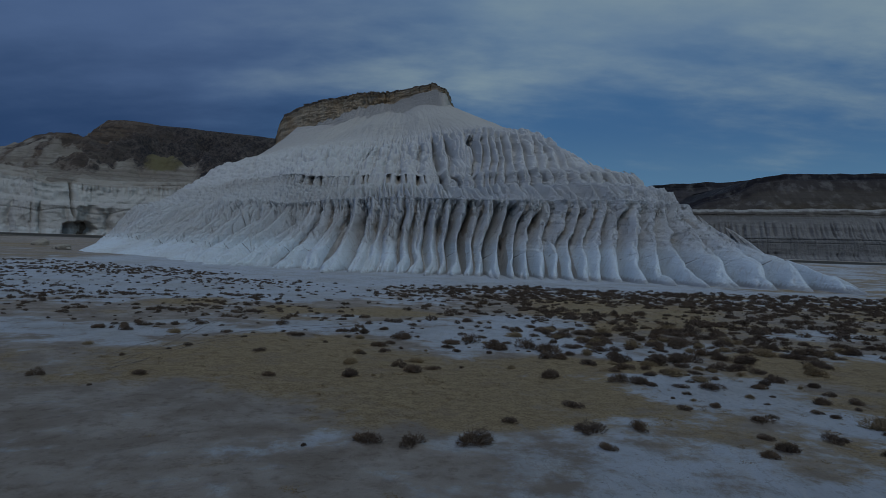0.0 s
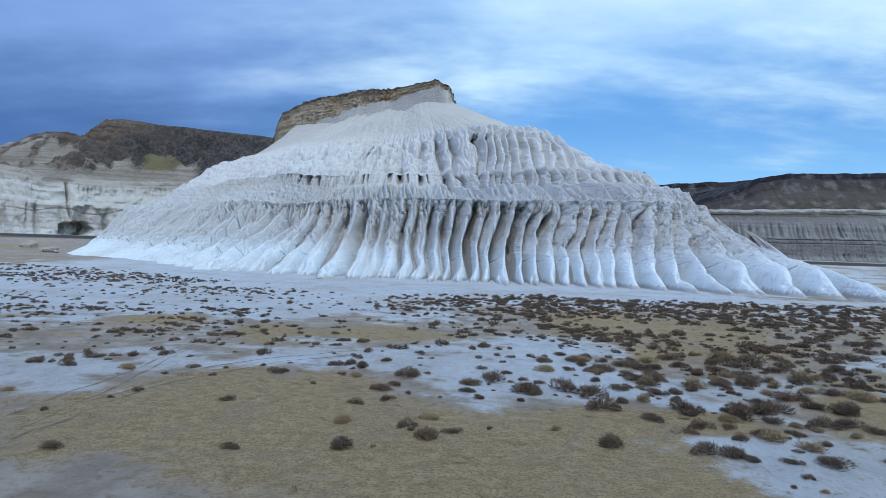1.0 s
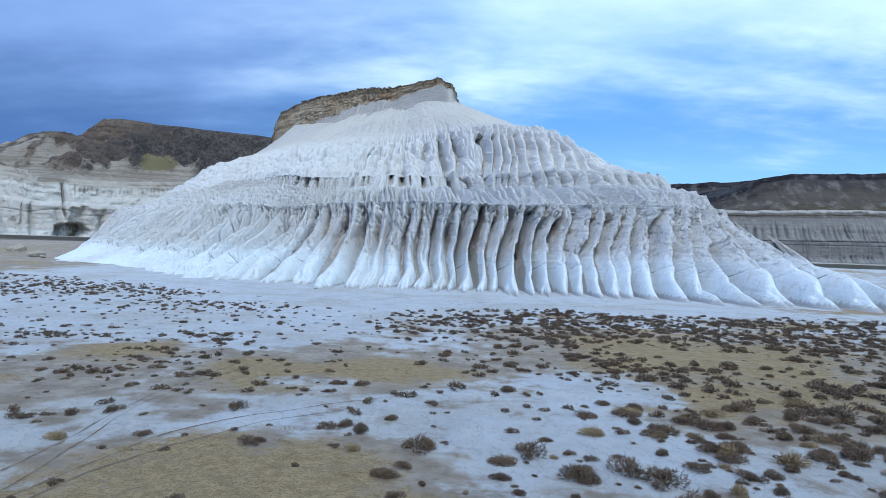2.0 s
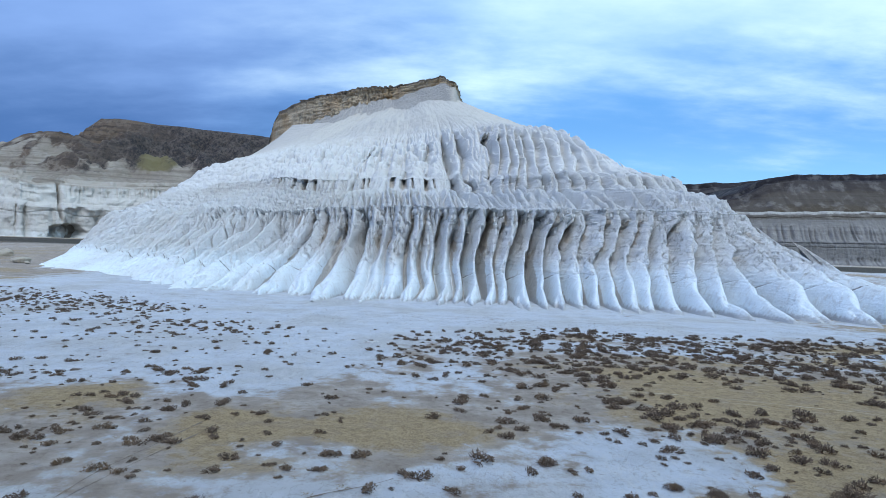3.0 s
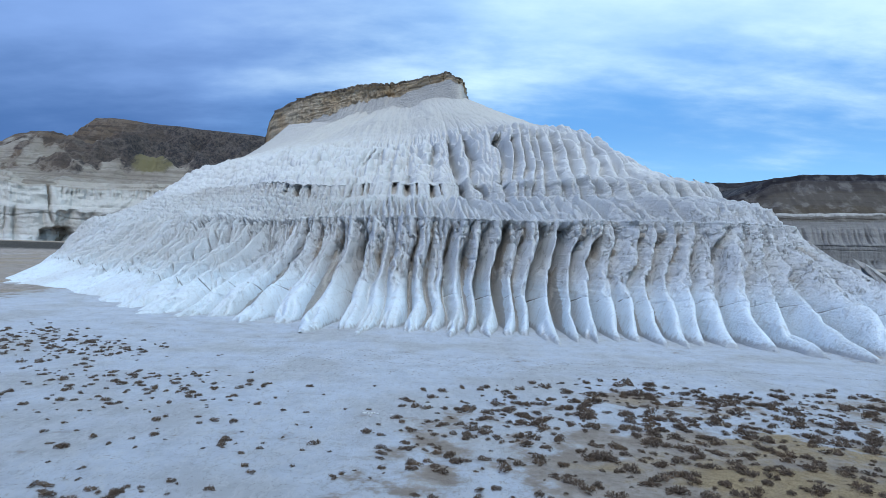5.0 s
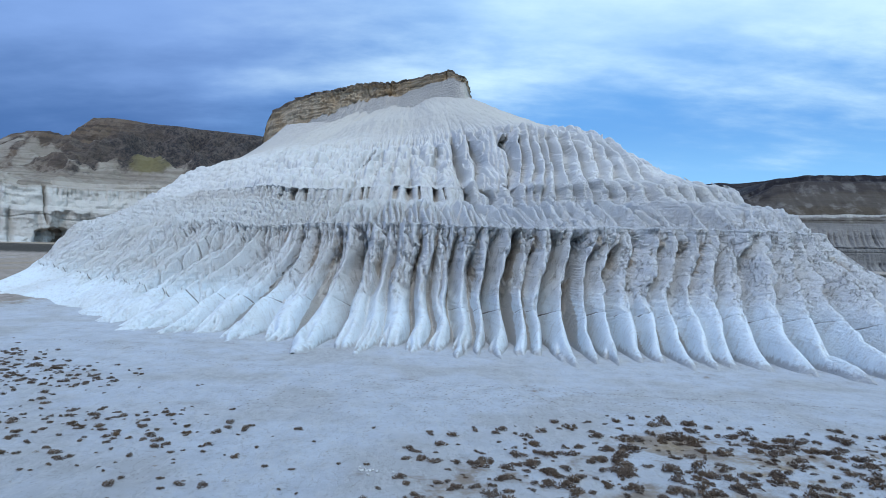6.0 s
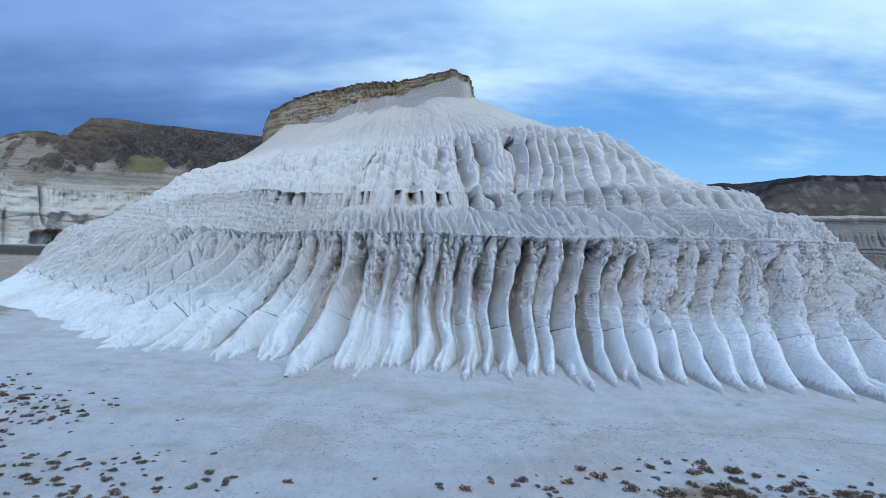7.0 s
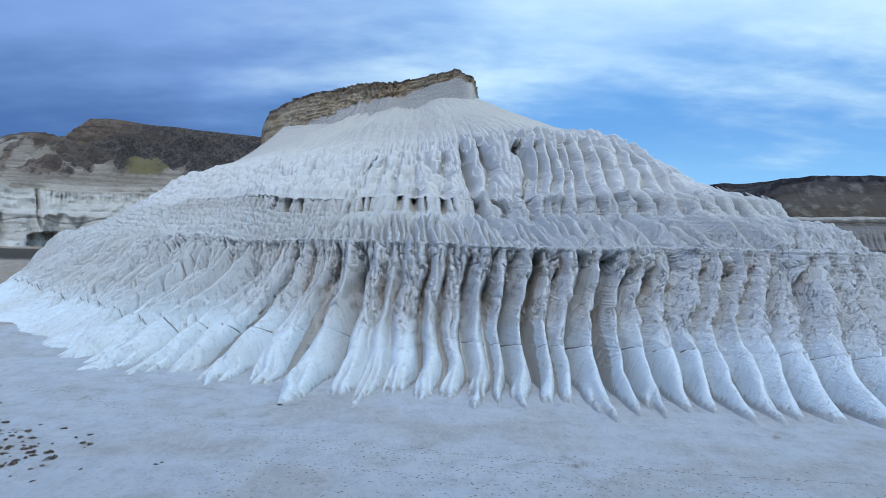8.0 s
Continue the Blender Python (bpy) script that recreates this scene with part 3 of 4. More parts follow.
    # cut level into the hill; the bench's edge is scalloped by the clefts, and their roofs break off unevenly
    roof = top + 0.08 * fbm(arc / 1.4, 0 * arc, 2, 46)
    fade = 1 - smooth(v, 1.98, 2.40)
    inward = (pillar + (np.minimum(pillar, 0.9 + 1.3 * kin) - pillar) * smooth(v, roof - 0.12, roof + 0.03)) * fade
    inward = inward + 1.0 * right_side * smooth(v, top - 0.25, top + 0.05) ** 2 * (0.1 + 0.9 * own) * fade
    # the toes run out unevenly over the flat
    inward = inward + 3.0 * (kin - 0.5) * (1 - smooth(v, 0.1, 0.9)) * (1 - s * s)
    # toes split into fingers, pillars into ribs
    inner = np.clip(across / share, -1, 1)
    for seed, few, many, lo, hi, power in ((411, 1.6, 3.6, -1.0, 0.8, 2.8), (412, 1.6, 4.4, 1.05, 1.9, 1.1), (413, 4.0, 9.0, 1.2, 1.95, 1.3)):
        n = np.round(flute_share(at, g, seed, few, many)[1])
        q = (inner + 1) / 2 * n + 0.30 * fbm(v * 5 + own * 30, own * 50 + inner, 2, seed + 1)
        tip = np.abs(2 * (q - np.floor(q)) - 1)
        held = smooth(v, lo - 0.15, lo + 0.15) * (1 - smooth(v, hi - 0.25, hi + 0.1)) * (1 - smooth(s, share - 0.12, share)) * (0.15 + 0.85 * right_side)
        inward = inward + power * tip ** 2.2 * size / n * held * (0.2 + 1.1 * flute_share(at, g, seed + 20)[1]) * smooth(fbm(arc / 3, v * 3, 2, seed + 30), -0.35, 0.2)
    body = smooth(v, 0.95, 1.25) * (1 - smooth(v, 1.92, 2.0)) * (0.35 + 0.65 * right_side)
    # broken faces: long flakes, upright cracks, and cauliflower heads under the bench
    bend = 0.6 * fbm(arc / 2.5, z / 3, 3, 415)
    face = fade * smooth(v, 0.98, 1.2) * (0.35 + 0.65 * right_side)
    inward = inward - 1.3 * face * (lumps(arc / 1.5 + bend, z / 6.5 + bend, 416) - 0.6)
    inward = inward - 0.55 * face * (0.35 + 0.65 * smooth(v, 1.5, 1.85)) * (lumps(arc / 0.9 + bend, z / 1.3, 417) - 0.6)
    inward = inward - 1.3 * face * fbm(arc / 1.7, z / 8.0, 5, 418, 0.62)
    for seed, wide, tall, much in ((414, 1.7, 9.0, 0.75), (410, 0.9, 6.0, 0.5)):
        inward = inward + much * face * np.exp(-(fbm(arc / wide + 0.4 * bend, z / tall, 3, seed) / 0.055) ** 2) * smooth(fbm(arc / 4, z / 6, 2, seed + 50), -0.3, 0.2)
    # flakes with sharp upper edges
    q = 0.5 * z + 1.8 * fbm(arc / 1.8, z / 3.0, 3, 409)
    inward = inward + 0.15 * face * (q - np.floor(q)) * smooth(fbm(arc / 4, z / 6, 2, 408), -0.3, 0.2)
    # broad soft folds in the western skirt
    skirt = (1 - right_side) * smooth(v, 0.95, 1.2) * (1 - smooth(v, 1.9, 2.1))
    cut = cut - 1.2 * skirt * fbm(arc / 5 + 1.2 * v, v * 1.4, 2, 441) - 2.8 * skirt * (lumps(arc / 2.4 + 0.5 * bend, v * 2.6 + 0.5 * bend, 443) - 0.6)

    # thin ledges where the lower tier meets the bench
    for level, deepness in ((18.9, 0.35), (19.75, 0.4), (20.7, 0.3), (21.9, 0.25)):
        cut = cut + deepness * np.exp(-((z - level - 0.25 * fbm(arc / 7, 0 * arc, 3, int(level * 10))) / 0.10) ** 2)

    # upper tier on the nose: pillars that stand on fans, with a brim half way and a neck above it
    fall = turn + 0.10 * smooth(turn, 9, 14) * np.clip(r - 152, -22, 14)
    lean = 0.45 * fbm(arc / 5, v * 2.6, 2, 47) + 0.12 * fbm(arc / 2, v * 6, 2, 48)
    ul = spaced(-66, UPPER[0] - 1.0, 1.5, 0.45, 51)
    ur = spaced(UPPER[-1] + 1.0, 44, 1.2, 0.4, 52)
    g = np.concatenate([[-120], ul, UPPER, ur])
    d = np.concatenate([[0.4], 0.4 + 0.3 * rng.rand(len(ul)), 0.75 + 0.45 * rng.rand(len(UPPER)), np.full(len(ur), 0.8)])
    at = fall + lean
    s, half, deep = flutes(at, g, d)
    across, own = flute_share(at, g, 501)
    kin = flute_share(at, g, 502)[1]
    size = np.minimum(half * unit, 2.2)
    w = v - 0.42 * (own - 0.5) * smooth(v, 2.5, 3.0) * (1 - smooth(v, 3.6, 4.0))
    deepness = curve_through((-1, 1.97, 2.1, 2.45, 2.62, 2.93, 3.03, 3.15, 3.5, 3.85, 4.05, 4.25, 6), (0, 0.0, 0.5, 0.85, 1.4, 1.7, 1.3, 1.5, 2.5, 2.4, 1.6, 0.3, 0.0), w)
    width = curve_through((-1, 2.0, 2.5, 2.65, 2.95, 3.05, 3.2, 3.5, 3.85, 4.1, 6), (0.97, 0.97, 0.95, 0.90, 0.93, 0.97, 0.86, 0.58, 0.70, 0.95, 0.97), w)
    width = np.clip(width + 0.45 * (kin - 0.4) * smooth(v, 3.0, 3.3), 0.38, 0.97)
    shape = blunt(s, width) * smooth(v, 2.45, 2.65) + np.minimum(s / width, 1) ** 1.3 * (1 - smooth(v, 2.45, 2.65))
    part_ = nose + (1 - nose) * (0.08 + 0.5 * smooth(turn, -10, 0)) * (0.3 + 0.7 * smooth(fbm(arc / 6, v * 3, 3, 431), -0.2, 0.3))
    inward = inward + 2.2 * shape * size * deep * deepness * part_
    # the brim: a lip over each wall
    lip = np.clip((w - 2.95) / 0.04, 0, 1) * (1 - smooth(w, 3.0, 3.25))
    cut = cut - 1.7 * nose * (1 - 0.8 * smooth(turn, 16, 19)) * lip * smooth(kin, 0.1, 0.8) * (1 - 0.7 * s * s)
    cut = cut - nose * smooth(v, 2.45, 2.6) * (1 - smooth(v, 4.2, 4.5)) * (0.9 * fbm(arc / 2.4, z / 5, 4, 505, 0.6) - 0.8 * np.exp(-(fbm(arc / 2.2, z / 8, 3, 507) / 0.05) ** 2))
    # heads: knobs where the pillars meet the smooth slope
    knobs = smooth(v, 3.75, 3.95) * (1 - smooth(v, 4.2, 4.45))
    cut = cut - 3.2 * knobs * (0.35 + 0.65 * nose) * (lumps(arc / 1.9 + 0.4 * bend, v * 6.5, 511) - 0.55)
    # fans under the walls, with ribs that spread downwards
    fan = smooth(v, 1.97, 2.06) * (1 - smooth(v, 2.42, 2.66))
    n = np.round(2.6 + 2.8 * kin)
    q = (across + 1) / 2 * n + 0.35 * fbm(v * 5 + own * 20, across * 1.5 + own * 40, 2, 513)
    tip = np.abs(2 * (q - np.floor(q)) - 1)
    fan_side = smooth(turn, -9, 0)
    cut = cut + fan * fan_side * (1.1 * tip ** 1.5 * (0.5 + 0.5 * own) - 2.2 * (1 - s * s) * smooth(v, 2.06, 2.28))
    # elsewhere the middle tier is stepped in thin beds that break into scallops
    mid_tier = smooth(v, 2.02, 2.16) * (1 - smooth(v, 2.75, 2.95)) * (1 - 0.75 * fan_side)
    q = z * 0.85 + 0.5 * fbm(arc / 9, z / 6, 3, 421)
    cut = cut + mid_tier * 0.9 * (q - np.floor(q)) ** 2
    cut = cut - mid_tier * (1.8 + 0.3 * fan_side) * (lumps(arc / 2.2 + bend, z / 3.2 + bend, 423) - 0.6)
    q = z * 2.1 + 0.4 * fbm(arc / 6, z / 3, 2, 425)
    cut = cut + 0.22 * (q - np.floor(q)) ** 2 * (mid_tier + 0.6 * smooth(v, 2.0, 2.1) * (1 - smooth(v, 3.0, 3.1)) + 0.5 * skirt * smooth(v, 1.4, 1.8))

    # western part of the upper tier: soft lumps drawn out down the slope
    west = smooth(v, 2.97, 3.06) * (1 - smooth(v, 4.15, 4.5)) * (1 - nose)
    soft = 0.5 * fbm(arc / 6, v * 3, 3, 433)
    cut = cut - west * (4.2 * (1 - smooth(v, 3.8, 4.1)) * (lumps(arc / 5.0 - 1.5 * v + soft, v * 7.0 + soft, 435) - 0.6) * (0.45 + 0.55 * smooth(turn, -38, -18))
                        + 1.3 * (lumps(arc / 2.6 - 2.5 * v + soft, v * 12.0, 437) - 0.6) + 0.7 * fbm(arc / 8, v * 3, 3, 439))
    # alcoves in the low wall under the upper bench
    lines = spaced(-66, 44, 1.45, 0.65, 61)
    s, half, deep = flutes(turn + 0.25 * fbm(arc / 4, v * 3, 2, 63), lines, rng.rand(len(lines)))
    roof = 2.90 - 0.05 * s * s
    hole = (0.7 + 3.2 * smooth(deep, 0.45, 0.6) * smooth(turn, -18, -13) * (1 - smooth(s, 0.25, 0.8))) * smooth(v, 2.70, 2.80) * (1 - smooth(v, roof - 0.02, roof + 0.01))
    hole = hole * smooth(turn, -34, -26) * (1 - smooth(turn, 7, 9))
    # shade painted into the alcoves, darker the deeper they go
    stain_shade = np.maximum(stain_shade, 0.6 * np.clip(hole / 3, 0, 1))

    # the smooth top, with thin beds and hanging streaks
    high = smooth(v, 4.3, 4.7)
    q = z * 1.3 + 0.6 * fbm(arc / 14, z / 5, 3, 71)
    cut = cut + high * (0.16 * (q - np.floor(q)) ** 3 - 0.35 * fbm(arc / 3 + v, v * 5, 3, 81))
    cut = cut - 0.10 * noise2(arc / 9, z * 2.6, 72) * smooth(v, 1.3, 1.9)

    # rain
    weak = 0.08 + 1.3 * skirt + 0.35 * body * right_side + 0.7 * fan * fan_side + 0.35 * mid_tier + 0.06 * west + 0.12 * nose * smooth(v, 2.6, 3.0) + 0.10 * (1 - smooth(v, 0.6, 1.0))
    weak = weak * (1 - 0.9 * high)
    relief = 0.12 * noise2(arc * 1.6, v * 20, 85) - cut - inward
    cut = cut + relief - rills(relief, weak, 0.975, 0.10, 0.07, 8)
    cut = cut - 0.06 * noise2(arc * 2.4, v * 45, 86) * smooth(v, 0.9, 1.3)

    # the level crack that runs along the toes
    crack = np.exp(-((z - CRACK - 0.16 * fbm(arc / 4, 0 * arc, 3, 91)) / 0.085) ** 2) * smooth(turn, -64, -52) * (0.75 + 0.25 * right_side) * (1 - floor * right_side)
    cut = cut + 0.5 * crack - 0.2 * (1 - smooth(z, CRACK - 0.1, CRACK + 0.05)) * smooth(v, 0.7, 1.0) * right_side
    # toes are cut square to the slope, faces level into the hill
    level = smooth(v, 0.75, 1.25) * right_side * (1 - 0.1 * smooth(v, 2.4, 2.6))
    cut, inward = cut + (1 - level) * inward, level * inward
    r, z = r - cut * np.sin(tilt) - inward - hole, z - cut * np.cos(tilt)
    a = np.radians(turn)
    x, y = HUB[0] + r * np.sin(a), HUB[1] - r * np.cos(a)
    return sheet("slope", x * K, y * K, z * K, CHALK, {"gravel": gravel, "stain_shade": stain_shade, "crack": crack, "tier": v, "face": face * right_side}), (gravel, x, y, z)


CAP_TURNS = (-150, -128, -120, -115, -112, -106, -93, -67, -38, -11, 3, 11.5, 15, 20, 26, 37, 60, 90)
CAP_REACH = (110, 104, 96, 87, 79, 66, 49, 36, 34, 41, 52, 64, 70, 60, 50, 38, 30, 30)
CAP_TOP = (50, 55, 62, 70, 79.5, 81, 81.5, 80, 80, 77, 76, 75.8, 73, 73, 73, 73, 73, 73)


def cap():
    columns = np.concatenate([np.linspace(-150, -112, 60), np.linspace(-111.6, 42, 900), np.linspace(43, 90, 40)])
    rows = np.concatenate([np.linspace(0, 1, 60), [1.02, 1.1, 1.3]])
    turn, v = np.meshgrid(columns, rows)
    base, top = 63.0 - 15 * smooth(-turn, 88, 112) - 14 * smooth(-turn, 112, 126), curve_through(CAP_TURNS, CAP_TOP, turn)
    arc = np.radians(turn) * 60
    top = top + 0.7 * fbm(arc / 7, 0 * arc, 3, 101) + 0.35 * np.round(noise2(arc / 2.2, 0 * arc, 103) * 1.5)
    up = np.minimum(v, 1.0)
    z = base + (top - base) * up
    r = curve_through(CAP_TURNS, CAP_REACH, turn) + (3.0 + 5 * smooth(-turn, 88, 112)) * (1 - up)
    # a talus of chalk dust lies against the foot, higher towards the nose
    foot = np.interp(turn, (-112, -92, -70, -40, -11, 5, 12, 20), (0.05, 0.25, 0.42, 0.52, 0.62, 0.70, 0.72, 0.72)) + 0.14 * fbm(arc / 9, 0 * arc, 4, 113, 0.6)
    rock = smooth(up, foot - 0.03, foot + 0.03)
    r = r + np.interp(turn, (-60, 0, 10), (7.0, 5.0, 2.5)) * np.maximum(0, foot - up) * (1 - rock) * (1 + 0.25 * fbm(arc / 4, up * 3, 3, 115))
    # broken beds with overhangs, upright joints, and blocks that have fallen out
    bed = np.floor(z * 0.55 + 0.5 * fbm(arc / 15, 0 * arc, 2, 104))
    r = r + rock * (0.8 * noise2(arc / 9 + 7 * bed, bed * 3.7, 105) + 0.5 * noise2(arc / 3, z * 2.2, 106) + 0.9 * fbm(arc / 4.5, z / 6, 4, 107, 0.6)
                    + 0.5 * np.round(1.5 * noise2(arc / 2.5 + 3 * bed, bed * 5.1, 108)) / 1.5)
    r = r - rock * 1.4 * np.exp(-(fbm(arc / 3.5, z / 14, 3, 111) / 0.06) ** 2)
    # a thin hard bed juts out along the top
    r = r + 0.9 * smooth(up, 0.88, 0.91) * (up < 1.001)
    r = np.where(v > 1, r * (1.0 - (v - 1.0) * 3.2).clip(0.02), r)
    z = z + np.where(v > 1, 0.15 * fbm(arc / 3, v * 5, 2, 109), 0)
    a = np.radians(turn)
    return sheet("cap_rock", (HUB[0] + r * np.sin(a)) * K, (HUB[1] - r * np.cos(a)) * K, z * K, CAP, {"rise": up, "rock": rock})


hill = tagged(new("chalk_butte"), "white fluted chalk butte under a tan layered cap", "rock hill")
hill.location = (0, 0, 0)
slope, skin = butte()
part("slope", slope, hill, "furrowed white chalk slope")
part("cap_rock", cap(), hill, "broken layered tan sandstone cap")

# ---------------------------------------------------------------- cliffs and table mountains round it


def scarp(name, line, tiers, mat, step=2.5, rough=3.0, ribs=0.0, seed=1, wave=40.0, caves=(), detail=None):
    """A cliff or table mountain. line: x, y, height of the crest's foot; tiers: (share of the height, how far back, rows).
    It falls back to the left of the line's way."""
    p = np.asarray(line, float)
    run = np.concatenate([[0], np.cumsum(np.hypot(*np.diff(p[:, :2], axis=0).T))])
    u = np.arange(0, run[-1], step)
    x, y, top = (curve_through(run, p[:, i], u) for i in range(3))
    tx, ty = np.gradient(x), np.gradient(y)
    norm = np.hypot(tx, ty)
    nx, ny = -ty / norm, tx / norm
    share = np.concatenate([np.linspace(a[0], b[0], b[2], endpoint=False) for a, b in zip(tiers, tiers[1:])] + [[tiers[-1][0]]])
    back = np.concatenate([np.linspace(a[1], b[1], b[2], endpoint=False) for a, b in zip(tiers, tiers[1:])] + [[tiers[-1][1]]])
    uu, ss = np.meshgrid(u, share)
    bb = np.repeat(back[:, None], len(u), 1)
    bb = bb + rough * 2.5 * fbm(uu / wave, ss * 1.5, 4, seed) + rough * 0.7 * fbm(uu / (wave * 0.12), ss * 9, 4, seed + 7) + 0.16 * rough * noise2(uu / wave, ss * 22, seed + 9)
    if ribs:
        cuts = spaced(-10, run[-1] + 40, wave * 0.22, 0.5, seed)
        s, _, depth = flutes(uu + 3 * fbm(uu / 30, ss * 3, 2, seed + 3), cuts, np.random.RandomState(seed).rand(len(cuts)))
        bb = bb + ribs * depth * rounded(s) * smooth(ss, 0.0, 0.15) * (1 - smooth(ss, 0.9, 1.0))
    for at, wide, mid, tall, deep in caves:
        bb = bb + deep * (1 - smooth(((uu - at - 3 * noise2(ss * 4, 0 * ss, 5)) / wide) ** 2 + ((ss - mid) / tall) ** 2 + 0.7 * fbm(uu / 6, ss * 8, 3, seed + 21), 0.6, 1.1))
    if detail:
        bb = bb + detail(uu, ss)
    edge = top * (1 + 0.02 * fbm(u / (wave * 0.5), 0 * u, 3, seed + 11))
    zz = np.minimum(ss, 1.0) * edge[None, :] + np.where(ss > 1, 0.4 * noise2(uu / 9, ss * 9, seed), 0) - 2.0 * (ss <= 0)
    return sheet(name, (x[None, :] + nx * bb) * K, (y[None, :] + ny * bb) * K, zz * K, mat, {"rise": ss})


def highland_west():
    """Tan benches, scree mounds and a dark table mountain behind the western cliffs."""
    x, y = np.meshgrid(np.arange(-820, 320, 2.0), np.arange(520, 1000, 2.0))
    wx, wy = x + 10 * fbm(x / 40, y / 40, 3, 201), y + 10 * fbm(x / 40, y / 40, 3, 205)
    cliff = np.interp(x, (-820, -470, -345, -318, -300, -250, -150, 0, 320), (500, 527, 546, 590, 592, 612, 642, 684, 780))
    z = np.interp(wy - cliff, (0, 12, 60, 130, 200), (50, 55, 62, 78, 88)) + 3.0 * np.round(fbm(x / 60, y / 30, 3, 207) * 2) / 2
    z = z + 5 * (1 - np.abs(fbm(x / 26, y / 26, 4, 209)) * 2)
    billow = smooth(wy - cliff, 30, 90)
    z = z + 15 * billow * (0.5 - np.abs(fbm(x / 34, y / 40, 4, 221))) + 4 * billow * fbm(x / 8, y / 10, 3, 223)
    front = np.interp(wx, (-820, -480, -430, -300, -150, 100, 320), (840, 800, 772, 780, 815, 900, 960))
    d = np.minimum(np.minimum(wy - front, (wx + 492) * 1.1), -(wx + 60) * 0.8)
    gully = np.abs(fbm(x / 20, y / 46, 4, 211))
    top = np.interp(x, (-500, -478, -428, -395, -300, -200, 320), (118, 124, 153, 152, 143, 138, 134))
    flank = np.interp(d, (-130, -100, -50, -6, 0, 10, 14), (0.0, 0.05, 0.42, 0.80, 0.86, 0.97, 1.0))
    z = np.where(d > -130, np.maximum(z, z + (top - z) * flank - (26 * gully + 10 * np.abs(fbm(x / 9, y / 22, 3, 213))) * smooth(flank, 0.03, 0.3) * (1 - smooth(flank, 0.75, 0.97))), z)
    cone = 116 - 0.62 * np.maximum(0, np.hypot((wx + 440) * 0.9, wy - 690) - 14) - 8 * gully
    z = np.maximum(z, cone)
    dark = smooth(flank, 0.12, 0.5) * (0.45 + 0.6 * smooth(x + 0.5 * (y - 780), -430, -370)) + 0.8 * smooth(cone - 103, 0, 8) * (z <= cone + 0.1)
    dark = dark + 0.85 * billow * smooth(fbm(x / 30, y / 40, 4, 225), -0.3, 0.15) * (0.75 + 0.25 * smooth(x, -460, -400))
    yellow = 0 * x
    for cx, cy, wide, tall, hue in ((-310, 676, 22, 15, 1), (-380, 668, 34, 18, 2), (-345, 700, 30, 16, 2), (-400, 640, 30, 10, 0), (-350, 645, 22, 8, 0), (-265, 695, 30, 16, 2)):
        w = np.exp(-(((wx - cx) / wide) ** 2 + ((wy - cy) / wide) ** 2))
        z = z + tall * w * (1 - 0.5 * gully)
        yellow, dark = (np.maximum(yellow, 1.1 * w), dark * (1 - w)) if hue == 1 else (yellow, dark + 0.8 * w * (hue == 2))
    z = np.where(y < cliff, -12, z)
    ob = sheet("highland_west", x * K, y * K, z * K, HIGHLAND, {"dark": dark, "yellow": yellow})
    return tagged(ob, "dark table mountain over tan benches and scree", "mountain", kind="structure")


def curtain(u, cuts, depths, sway, seed):
    """Rounded upright ribs: how deep each place lies behind the ribs' crowns, 0 to 1."""
    s, _, deep = flutes(u + sway, cuts, depths)
    return rounded(s) * deep


def west_detail(u, s):
    sway = 1.2 * fbm(u / 9, s * 4, 2, 301)
    n = np.random.RandomState(31)
    fine, wide = spaced(-10, 1000, 3.0, 0.5, 302), spaced(-10, 1000, 17.0, 0.5, 303)
    hung = curtain(u, fine, 0.3 + n.rand(len(fine)), sway, 304)
    bulge = curtain(u, wide, 0.4 + 0.6 * n.rand(len(wide)), 6 * fbm(u / 30, s * 3, 2, 305), 306)
    band = smooth(s, 0.70 + 0.06 * noise2(u / 6, 0 * u, 307), 0.82) * (1 - smooth(s, 0.90, 0.94)) * smooth(u, 458, 468)
    low = 1 - smooth(s, 0.5, 0.62)
    # the thin gully from the rim to the cave
    gully = 9 * np.exp(-((u - 456 - 2.5 * fbm(s * 6, 0 * s, 3, 308)) / (0.9 + 0.9 * smooth(s, 0.6, 1.0))) ** 2) * smooth(s, 0.30, 0.42)
    ledge = 1.2 * np.exp(-((s - 0.47 - 0.05 * noise2(u / 25, 0 * u, 309)) / 0.012) ** 2)
    return 3.6 * hung * band + 0.5 * hung * (1 - band) + 9 * bulge * low * smooth(s, 0.0, 0.08) + gully + ledge


def east_detail(u, s):
    sway = 1.5 * fbm(u / 12, s * 3, 2, 311)
    n = np.random.RandomState(32)
    cuts, hair = spaced(-10, 1000, 5.5, 0.8, 312), spaced(-10, 1000, 2.2, 0.5, 313)
    deep = curtain(u, cuts, 0.35 + 0.65 * n.rand(len(cuts)), sway, 314)
    thin = curtain(u, hair, n.rand(len(hair)), sway, 315)
    weight = curve_through((-1, 0, 0.1, 0.16, 0.38, 0.45, 0.55, 0.68, 0.74, 0.86, 3), (2, 4, 5, 1.0, 1.0, 5.5, 7.0, 3.5, 0.6, 0.3, 0.3), s + 0.05 * noise2(u / 8, 0 * u, 316))
    ledge = 1.3 * np.exp(-((s - 0.40) / 0.010) ** 2) + 1.0 * np.exp(-((s - 0.33) / 0.008) ** 2) + 1.6 * np.exp(-((s - 0.88) / 0.012) ** 2)
    return weight * deep + (0.5 + 0.9 * smooth(s, 0.12, 0.2) * (1 - smooth(s, 0.66, 0.75))) * thin + ledge


